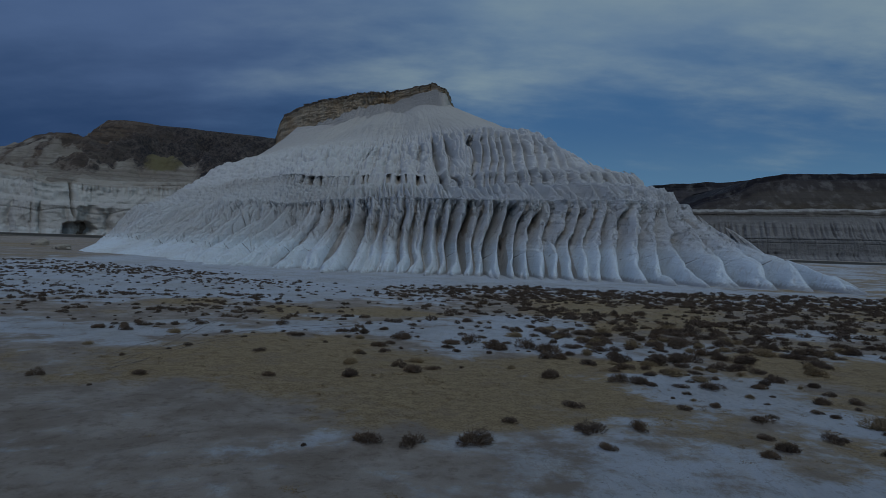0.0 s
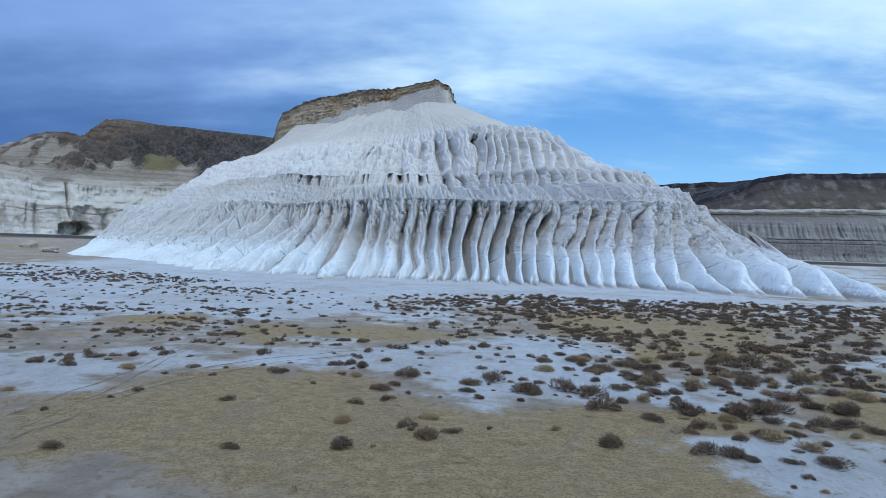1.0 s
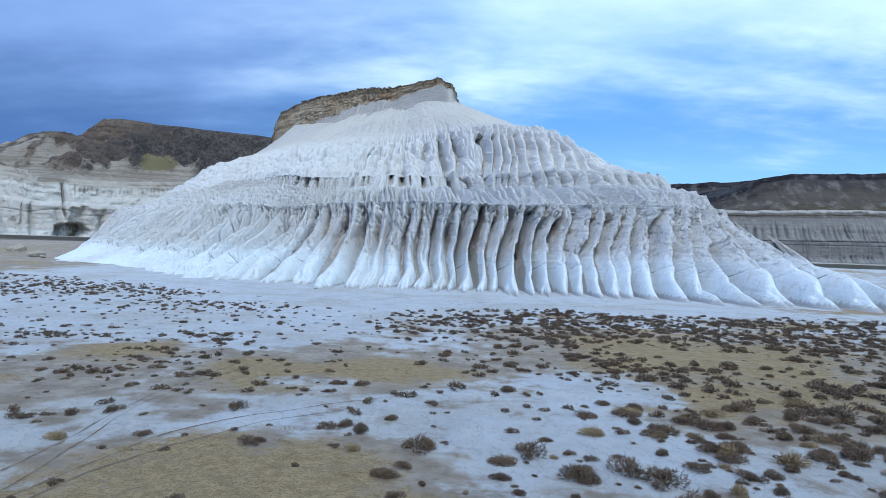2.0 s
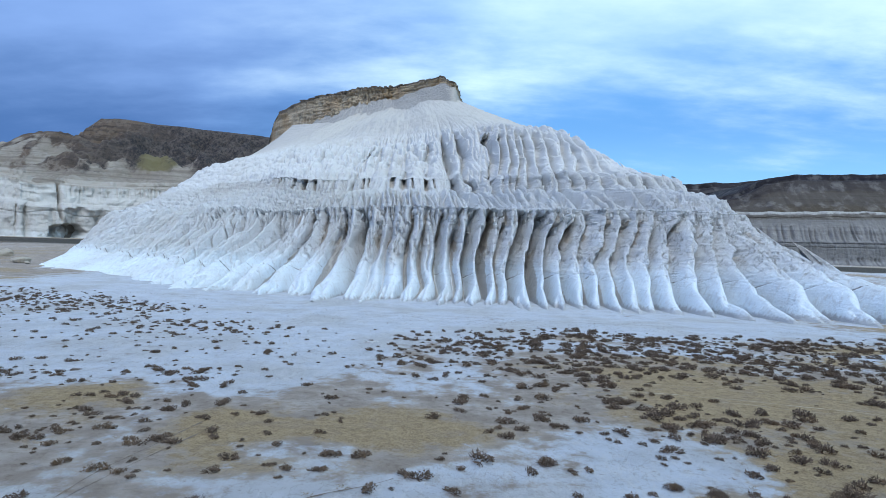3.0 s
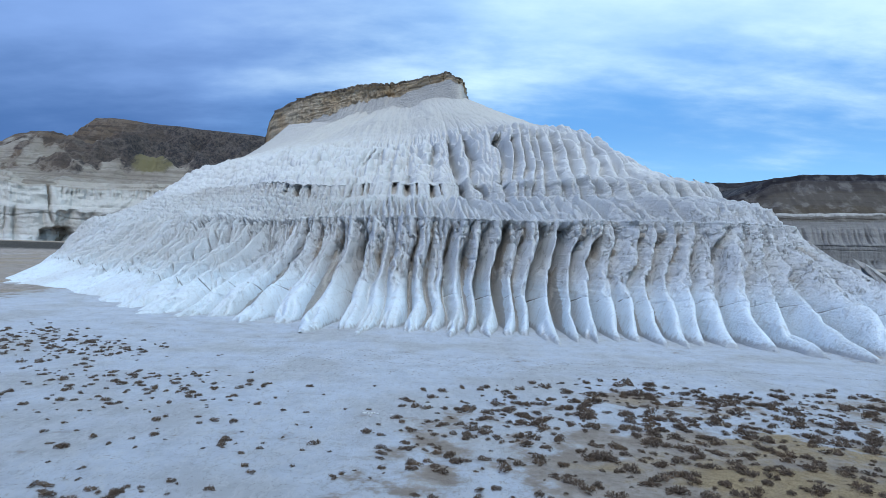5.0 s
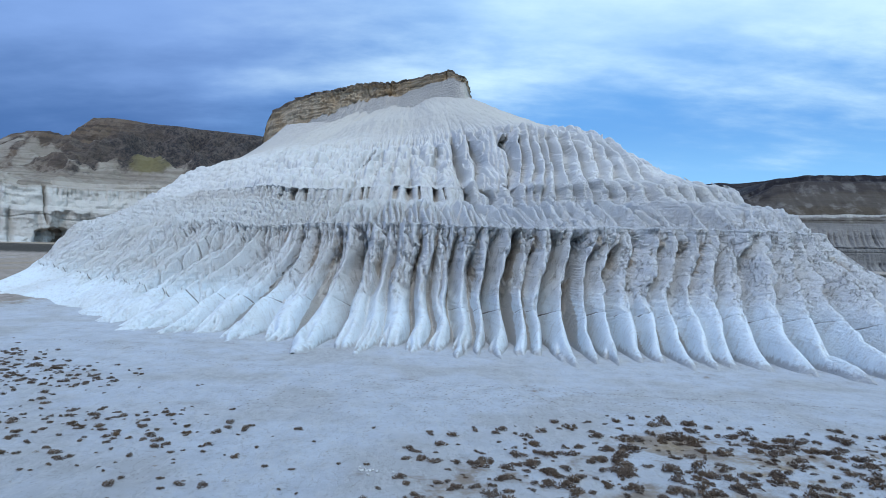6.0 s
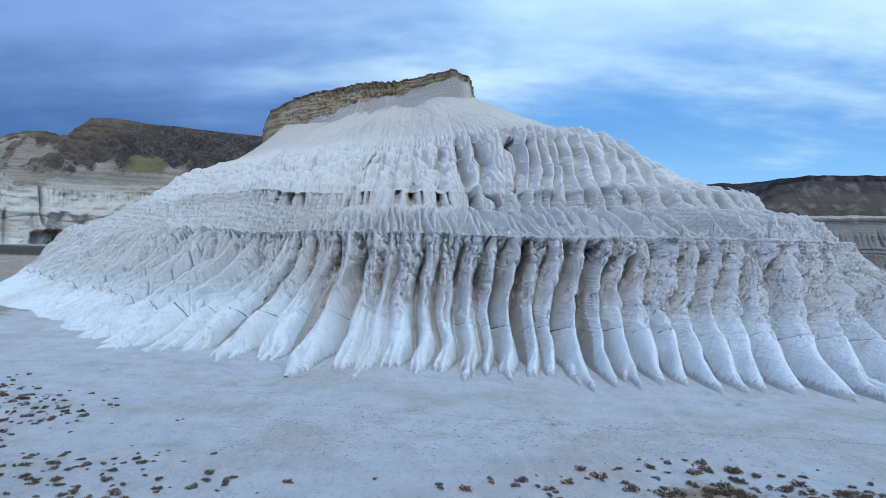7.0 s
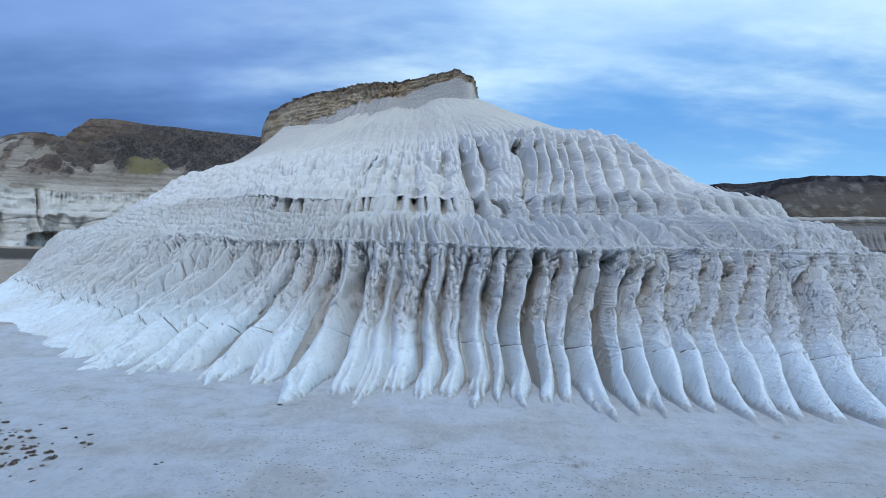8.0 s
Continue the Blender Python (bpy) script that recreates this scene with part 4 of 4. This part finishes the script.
WEST_TIERS = ((0.0, 0, 0), (0.10, 9, 12), (0.45, 15, 50), (0.55, 17, 14), (0.62, 24, 14), (0.90, 29, 40), (0.93, 35, 6), (1.0, 38, 10), (1.01, 46, 4))
EAST_TIERS = ((0.0, 0, 0), (0.12, 8, 14), (0.42, 12, 40), (0.46, 15, 8), (0.70, 24, 40), (0.88, 34, 18), (0.93, 37, 8), (0.945, 45, 3), (1.0, 47, 8), (1.01, 140, 8))
tagged(scarp("cliff_west", [(-760, 470, 70), (-470, 490, 70), (-390, 500, 68), (-345, 510, 62), (-320, 532, 58), (-292, 556, 59), (-240, 580, 61), (-150, 610, 62), (0, 650, 62)], WEST_TIERS, FAR_CHALK, 0.7, 3.0, 0.0, 3,
             caves=((470, 13, 0.28, 0.32, 4), (460, 14, 0.20, 0.13, 15), (419, 10, 0.28, 0.13, 1.2)), detail=west_detail),
       "white chalk cliff with rounded bulges, a gully and a cave", "cliff", kind="structure")
highland_west()
tagged(scarp("cliff_east", [(120, 700, 54), (250, 655, 54), (370, 632, 56), (470, 622, 58), (640, 610, 60), (900, 560, 62)], EAST_TIERS, FAR_CHALK_SHADED, 0.7, 1.2, 0.0, 43, 30, detail=east_detail),
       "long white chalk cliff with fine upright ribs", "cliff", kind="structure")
MESA_TIERS = ((0.0, 0, 0), (0.3, 90, 14), (0.55, 150, 18), (0.78, 200, 25), (0.92, 216, 20), (0.93, 222, 3), (1.0, 226, 8), (1.01, 700, 6))
tagged(scarp("brown_mesa", [(300, 1050, 70), (455, 1040, 92), (505, 1035, 117), (560, 1028, 136), (605, 1023, 158), (640, 1020, 163), (690, 1018, 169), (760, 1016, 170), (900, 1010, 178), (1200, 990, 184), (1700, 930, 190)], MESA_TIERS, FAR_MESA, 3, 5, 4, 53, 80),
       "brown flat-topped mesa with striped flanks", "mountain", kind="structure")
tagged(scarp("far_mesa", [(-400, 1560, 170), (200, 1550, 178), (500, 1530, 185), (625, 1525, 193), (730, 1520, 201), (810, 1515, 209), (880, 1510, 219), (1400, 1500, 226)], MESA_TIERS, FAR_DARK, 5, 7, 6, 63, 90),
       "dark flat-topped mesa on the horizon", "mountain", kind="structure")

# ---------------------------------------------------------------- shrubs


def shrub_mesh(name, seed, stems, wide, tall, mat, thin):
    """A low ragged cushion: some stems, and many short twigs that fill an uneven dome."""
    rng = np.random.RandomState(seed)
    verts, faces = [], []
    lobes = [(rng.randn(2) * 0.16 * wide, 0.5 + 0.5 * rng.rand()) for _ in range(5)]
    for k in range(stems):
        centre, much = lobes[rng.randint(5)]
        a, q = rng.rand() * 6.283, rng.rand() ** 0.5
        flat = np.array([math.cos(a), math.sin(a)]) * q * 0.33 * wide * much + centre
        high = tall * much * math.sqrt(max(0.0, 1 - q * q)) * rng.rand() ** 0.45
        at = np.array([flat[0], flat[1], high])
        out = np.array([flat[0], flat[1], 0.35 * wide]) + rng.randn(3) * 0.25 * wide
        out = out / np.linalg.norm(out) * wide * (0.07 + 0.10 * rng.rand())
        if k % 9 == 0:
            out, at = at + out * 0.6, np.array([centre[0] * 0.7, centre[1] * 0.7, -0.03])
        side = np.cross(out, rng.randn(3))
        side = side / (np.linalg.norm(side) + 1e-9) * wide * thin * (0.6 + 0.8 * rng.rand())
        i = len(verts)
        verts += [at - side, at + side, at + out]
        faces.append((i, i + 1, i + 2))
    mesh = bpy.data.meshes.new(name)
    mesh.from_pydata([tuple(map(float, p)) for p in verts], [], faces)
    mesh.materials.append(mat)
    return mesh


def shrub_share(x, y):
    """How thickly shrubs grow: 0 to 1."""
    far_edge = 102 - 7 * smooth(-x, -4, 8) * (1 - smooth(-x, 18, 28)) + 0.62 * np.maximum(0, -x - 18) - 0.10 * (x + 8) * (np.abs(x + 8) < 12)
    d = 0.16 + 0.5 * smooth(fbm(x / 13, y / 9, 3, 131), -0.15, 0.45)
    d = d + 0.35 * smooth(x, 0, 14) * smooth(y, 24, 34) + 0.55 * smooth(y, 70, 84) * smooth(x, -12, 4)
    for kind, cx, cy, rx, ry in PATCHES:
        w = np.exp(-(((x - cx) / rx) ** 2 + ((y - cy) / ry) ** 2) ** 1.5)
        d = d * (1 - (0.85 if kind == 2 else 0.35) * w)
    d = d * (1 - 0.75 * smooth(-x, 2, 10) * (1 - smooth(y, 50, 58)))
    # a clean salt apron to the west, with a thicket at its far side
    d = d * (1 - 0.40 * smooth(-x, 8, 16) * smooth(y, 70, 78) * (1 - smooth(y, 104, 110)))
    d = d + 0.9 * smooth(-x, 38, 46) * smooth(y, 108, 112) * (1 - smooth(y, 122, 128)) * smooth(fbm(x / 9, y / 4, 2, 137), -0.3, 0.2)
    for cx, cy, rx, ry in ((-24, 60, 3, 5), (-20.5, 71, 2.5, 3), (-22.5, 45.5, 2, 1.5), (-13, 62, 3, 1.0), (-22.5, 61, 2.5, 2), (-18, 67.3, 1.5, 0.6), (-31, 98, 5, 4)):
        d = d + 1.2 * np.exp(-((x - cx) / rx) ** 2 - ((y - cy) / ry) ** 2)
    d = d * (1 - 0.7 * (1 - smooth(y, 27, 33)) * (1 - smooth(x, 14, 20)))
    return np.clip(d, 0, 1) * (1 - smooth(y, far_edge - 6, far_edge + 7))


def plant():
    rng = np.random.RandomState(77)
    kinds = [shrub_mesh("shrub", 200 + i, 900, 1.0, 0.26 + 0.07 * (i % 3), TWIG if i % 5 else STRAW, 0.011) for i in range(10)]
    n = 21000
    x, y = -95 + 190 * rng.rand(n), 20 + 115 * rng.rand(n)
    keep = (rng.rand(n) < shrub_share(x, y)) & (np.abs(x) < 12 + y * 0.75)
    x, y = x[keep], y[keep]
    size = 0.35 + (0.9 + 0.6 * smooth(x, -15, 8)) * rng.rand(len(x)) ** 1.6
    size = size * (0.85 - 0.15 * smooth(y, 45, 70))
    z = ground_height(x, y)
    order = np.argsort(np.hypot(x * 0.6, y - 20) - 14 * size)
    for j in order[:300]:
        kind = rng.randint(len(kinds))
        ob = new("shrub", kinds[kind])
        s = size[j] * K
        ob.matrix_basis = Matrix.LocRotScale((x[j] * K, y[j] * K, z[j] * K), Euler((0, 0, rng.rand() * 6.28)), (s * (0.9 + 0.5 * rng.rand()), s, s * (0.8 + 0.4 * rng.rand())))
        tagged(ob, "dry brown twiggy desert shrub on pale soil" if kind % 5 else "straw-coloured dry grass shrub on pale soil", "shrub", "desert shrubs")
    low = [shrub_mesh("twigs", 300 + i, 200, 1.0, 0.36, TWIG, 0.036) for i in range(6)]
    co = [np.array([v.co[:] for v in m.vertices]) for m in low]
    fa = [np.array([p.vertices[:] for p in m.polygons]) for m in low]
    vs, fs, at = [], [], 0
    for j in order[300:]:
        i, s, a = rng.randint(6), size[j] * K, rng.rand() * 6.28
        c = co[i] * [s * (0.9 + 0.5 * rng.rand()), s, s]
        c = np.stack([c[:, 0] * math.cos(a) - c[:, 1] * math.sin(a), c[:, 0] * math.sin(a) + c[:, 1] * math.cos(a), c[:, 2]], 1)
        vs.append(c + [x[j] * K, y[j] * K, z[j] * K])
        fs.append(fa[i] + at)
        at += len(c)
    mesh = bpy.data.meshes.new("desert_scrub")
    mesh.from_pydata(np.concatenate(vs).tolist(), [], np.concatenate(fs).tolist())
    mesh.materials.append(TWIG)
    tagged(new("desert_scrub", mesh), "scattered low brown desert scrub", "scrub", kind="stuff")


def tufts():
    """Low straw tufts that fill the dry patches."""
    rng = np.random.RandomState(91)
    n = 16000
    x, y = -60 + 125 * rng.rand(n), 16 + 84 * rng.rand(n) ** 1.3
    salty, dryness = soils(x, y)
    keep = (np.abs(x) < 10 + y * 0.75) & (rng.rand(n) < np.clip(dryness * 0.8 - 0.6 * salty + 0.25 * smooth(x, 0, 15), 0.03, 1) * (0.3 + 0.7 * smooth(fbm(x / 5, y / 5, 3, 141), -0.1, 0.3)))
    x, y = x[keep], y[keep]
    z = ground_height(x, y)
    low = [shrub_mesh("tuft", 400 + i, 40, 1.0, 0.30, STRAW, 0.03) for i in range(5)]
    co = [np.array([v.co[:] for v in m.vertices]) for m in low]
    fa = [np.array([p.vertices[:] for p in m.polygons]) for m in low]
    vs, fs, at = [], [], 0
    for j in range(len(x)):
        i, s = rng.randint(5), K * (0.18 + 0.45 * rng.rand() ** 2)
        vs.append(co[i] * [s * 1.4, s, s * 0.7] + [x[j] * K, y[j] * K, z[j] * K])
        fs.append(fa[i] + at)
        at += len(co[i])
    mesh = bpy.data.meshes.new("dry_grass")
    mesh.from_pydata(np.concatenate(vs).tolist(), [], np.concatenate(fs).tolist())
    mesh.materials.append(STRAW)
    tagged(new("dry_grass", mesh), "sparse straw-coloured dry grass tufts", "grass", kind="stuff")


plant()
tufts()

# ---------------------------------------------------------------- stones


def stone_mesh(name, seed, mat):
    """An angular broken stone about one metre across."""
    rng = np.random.RandomState(seed)
    bm = bmesh.new()
    bmesh.ops.create_icosphere(bm, subdivisions=2, radius=0.5)
    cuts = [Vector(rng.randn(3)).normalized() for _ in range(9)]
    reach_to = 0.30 + 0.16 * rng.rand(9)
    for v in bm.verts:
        for c, q in zip(cuts, reach_to):
            over = v.co.dot(c) - q
            if over > 0:
                v.co -= c * over
    mesh = bpy.data.meshes.new(name)
    bm.to_mesh(mesh)
    bm.free()
    mesh.materials.append(mat)
    return mesh


TAN_ROCK = material("tan_rock", far_rock(((0, (0.44, 0.39, 0.32)), (0.5, (0.50, 0.45, 0.38))), 0.4))
PALE_ROCK = material("pale_rock", far_rock(((0, (0.66, 0.66, 0.655)), (0.5, (0.72, 0.72, 0.715))), 0.2))
STONES = [stone_mesh("stone", 500 + i, TAN_ROCK) for i in range(5)]
PALE_STONES = [stone_mesh("stone", 520 + i, PALE_ROCK) for i in range(5)]


def stone_at(name, label, group, x, y, size, seed, sink=0.25, z=None, flat=0.75, meshes=STONES):
    rng = np.random.RandomState(seed)
    ob = new(name, meshes[seed % 5])
    s = size * K
    z = float(ground_height(np.array([x]), np.array([y]))[0]) if z is None else z
    ob.matrix_basis = Matrix.LocRotScale((x * K, y * K, z * K + s * (0.5 - sink) * flat), Euler(rng.rand(3) * [0.4, 0.4, 6.28]), (s, s * (0.8 + 0.3 * rng.rand()), s * flat))
    return tagged(ob, label, "rock", group)


# white stones that lie by a shrub on the flat
for i in range(11):
    r = np.random.RandomState(600 + i)
    stone_at("white_stone", "small white chalk stone on the salt flat", "white stones", -10.3 + 0.7 * r.randn(), 90.7 + 0.4 * r.randn(), 0.16 + 0.16 * r.rand(), 600 + i, meshes=PALE_STONES)
# a boulder lodged on the slope at the crack
gap = np.hypot(skin[1] + 33.6, skin[2] - 158.5)
spot = np.unravel_index(np.argmin(gap), gap.shape)
stone_at("white_boulder", "white rounded chalk boulder lodged on the slope", "", float(skin[1][spot]), float(skin[2][spot]), 1.3, 655, 0.25, float(skin[3][spot]), 0.8, PALE_STONES)
# weathered blocks beyond the western toe
for i, (x, y, size) in enumerate(((-125, 204, 5.0), (-129, 207, 3.0), (-153, 236, 6.0), (-158, 240, 3.5), (-120, 199, 1.8))):
    stone_at("weathered_block", "tan weathered chalk block on bare ground", "weathered blocks", x, y, size, 640 + i, 0.2, flat=0.6)


def rubble():
    """Small broken chalk in the clefts between the great flutes."""
    rng = np.random.RandomState(701)
    gravel, gx_, gy_, gz_ = skin
    base = np.array([(1, 0, -0.4), (-0.5, 0.8, -0.4), (-0.5, -0.8, -0.4), (0.3, 0.1, 0.6), (-0.2, -0.2, 0.5)]) * 0.5
    tris = np.array([(0, 1, 3), (1, 2, 4), (1, 4, 3), (2, 0, 3), (2, 3, 4), (0, 2, 1)])
    vs, fs = [], []
    rows, cols = np.nonzero(gravel > 0.75)
    for k in rng.randint(0, len(rows), 5000):
        j, i = rows[k], cols[k]
        p = np.array([gx_[j, i], gy_[j, i], gz_[j, i]])
        s = (0.10 + 0.30 * rng.rand() ** 3) * K
        a = rng.rand() * 6.28
        q = (base + rng.randn(5, 3) * 0.08) * s
        q = np.stack([q[:, 0] * math.cos(a) - q[:, 1] * math.sin(a), q[:, 0] * math.sin(a) + q[:, 1] * math.cos(a), q[:, 2]], 1)
        fs.append(tris + 5 * len(vs))
        vs.append(q + p * K)
    mesh = bpy.data.meshes.new("rubble")
    mesh.from_pydata(np.concatenate(vs).tolist(), [], np.concatenate(fs).tolist())
    mesh.materials.append(TAN_ROCK)
    tagged(new("rubble", mesh), "broken grey chalk rubble in the clefts", "rubble", kind="stuff")


rubble()

# ---------------------------------------------------------------- marks on the ground


def soil_mark(r, g, b_):
    def build(n):
        mid = n.noise(n.pos, 1.2, 5, 0.7)
        return n.mix(n.step(mid, 0.35, 0.65), (r, g, b_), (r * 1.6, g * 1.6, b_ * 1.6)), n.noise(n.pos, 9.0, 4, 0.7), 0.05
    return build


RUT = material("rut", soil_mark(0.15, 0.12, 0.095))
PALE_RUT = material("pale_rut", soil_mark(0.30, 0.25, 0.18))


def tyre_track(points, wide, mat, label, seed):
    """One wheel's rut: a narrow ribbon pressed along the ground, with low rims, broken here and there."""
    p = np.asarray(points, float)
    run = np.concatenate([[0], np.cumsum(np.hypot(*np.diff(p, axis=0).T))])
    u = np.arange(0, run[-1], 0.25)
    x, y = curve_through(run, p[:, 0], u) + 0.10 * fbm(u / 3, 0 * u, 2, seed), curve_through(run, p[:, 1], u) + 0.10 * fbm(u / 3, 0 * u, 2, seed + 2)
    tx, ty = np.gradient(x), np.gradient(y)
    norm = np.hypot(tx, ty)
    half = wide * (0.45 + 0.55 * noise2(u / 0.6, 0 * u, seed + 4)).clip(0.02) * smooth(fbm(u / 3.5, 0 * u, 2, seed + 6), -0.15, 0.2)
    across = np.array([-1.0, -0.5, 0.0, 0.5, 1.0])[:, None]
    xx, yy = x - ty / norm * half * across, y + tx / norm * half * across
    zz = ground_height(xx, yy) * K + 0.03 + 0.02 * (np.abs(across) == 0.5)
    return tagged(sheet("tyre_track", xx * K, yy * K, zz, mat), label, "track", "tyre tracks", "structure")


for i, line in enumerate((
        [(-16.6, 31.0), (-16.2, 34.5), (-15.6, 38.5), (-14.0, 42.4), (-12.3, 44.9), (-10.5, 46.8), (-6.0, 50.0)],
        [(-17.0, 36.5), (-15.8, 40.0), (-14.7, 43.9), (-12.9, 46.8), (-10.9, 48.3), (-8.8, 49.9), (-5.0, 52.8)],
        [(-17.2, 32.0), (-17.2, 36.0), (-17.1, 39.1), (-17.5, 44.1), (-17.8, 48.8), (-17.1, 53.0), (-15.0, 62.0)],
        [(-18.8, 34.0), (-18.6, 37.9), (-18.4, 39.7), (-18.3, 42.6), (-18.3, 47.4), (-18.0, 52.0), (-16.2, 62.0)])):
    tyre_track(line, 0.08, RUT, "narrow dark tyre rut in dry soil", 800 + 10 * i)
for i, line in enumerate(([(8.0, 72.6), (12.1, 72.0), (17.5, 70.7), (22.0, 69.0), (25.4, 67.8), (33, 64.5)], [(8.0, 71.6), (13.0, 71.0), (17.9, 69.4), (21.7, 67.7), (24.9, 66.5), (32.6, 63.2)],
                          [(10.0, 75.6), (17.0, 74.2), (25.0, 71.6), (34.0, 68.0)])):
    tyre_track(line, 0.09, PALE_RUT, "pale tyre rut across straw-coloured soil", 860 + 10 * i)


def prints():
    """Hoof prints: small dark dents in rows over the salt flat."""
    rng = np.random.RandomState(903)
    rows = ([(-7.2, 117.6), (3.4, 116.1), (15.1, 114.7), (29.3, 113.4), (48.0, 111.0)], [(-59.6, 135.0), (-49.2, 132.3), (-37.6, 125.6), (-27.1, 121.9), (-16.8, 119.5), (-7.2, 117.6)],
            [(-22.0, 119.4), (-10.0, 115.4), (4.0, 112.6), (22.0, 109.4)], [(-24.0, 114.0), (-8.0, 112.0), (6.0, 109.0)])
    xs, ys = [], []
    for k, line in enumerate(rows):
        p = np.asarray(line)
        run = np.concatenate([[0], np.cumsum(np.hypot(*np.diff(p, axis=0).T))])
        u = np.arange(0, run[-1], 0.34 if k < 2 else 0.42) + 0.08 * rng.randn(len(np.arange(0, run[-1], 0.34 if k < 2 else 0.42)))
        off = (0.10 if k == 0 else 0.5) * rng.randn(len(u))
        xs.append(curve_through(run, p[:, 0], u)), ys.append(curve_through(run, p[:, 1], u) + off)
    xs.append(-26 + 60 * rng.rand(420)), ys.append(104 + 14 * rng.rand(420))
    x, y = np.concatenate(xs), np.concatenate(ys)
    z = ground_height(x, y) * K + 0.03
    turn = np.linspace(0, 2 * np.pi, 7)[:-1]
    vs, fs = [], []
    for i in range(len(x)):
        r = (0.07 + 0.06 * rng.rand()) * K
        ring = np.stack([x[i] * K + r * np.cos(turn), y[i] * K + 0.8 * r * np.sin(turn), np.full(6, z[i])], 1)
        low = np.stack([x[i] * K + 0.5 * r * np.cos(turn), y[i] * K + 0.4 * r * np.sin(turn), np.full(6, z[i] - 0.02)], 1)
        b0 = 12 * i
        vs += ring.tolist() + low.tolist()
        fs += [(b0 + k, b0 + (k + 1) % 6, b0 + 6 + (k + 1) % 6, b0 + 6 + k) for k in range(6)] + [tuple(b0 + 6 + k for k in range(6))]
    mesh = bpy.data.meshes.new("hoof_prints")
    mesh.from_pydata(vs, [], fs)
    mesh.materials.append(PRINT)
    tagged(new("hoof_prints", mesh), "rows of small dents in the salt flat", "prints", kind="stuff")


PRINT = material("print", soil_mark(0.17, 0.155, 0.14))
prints()
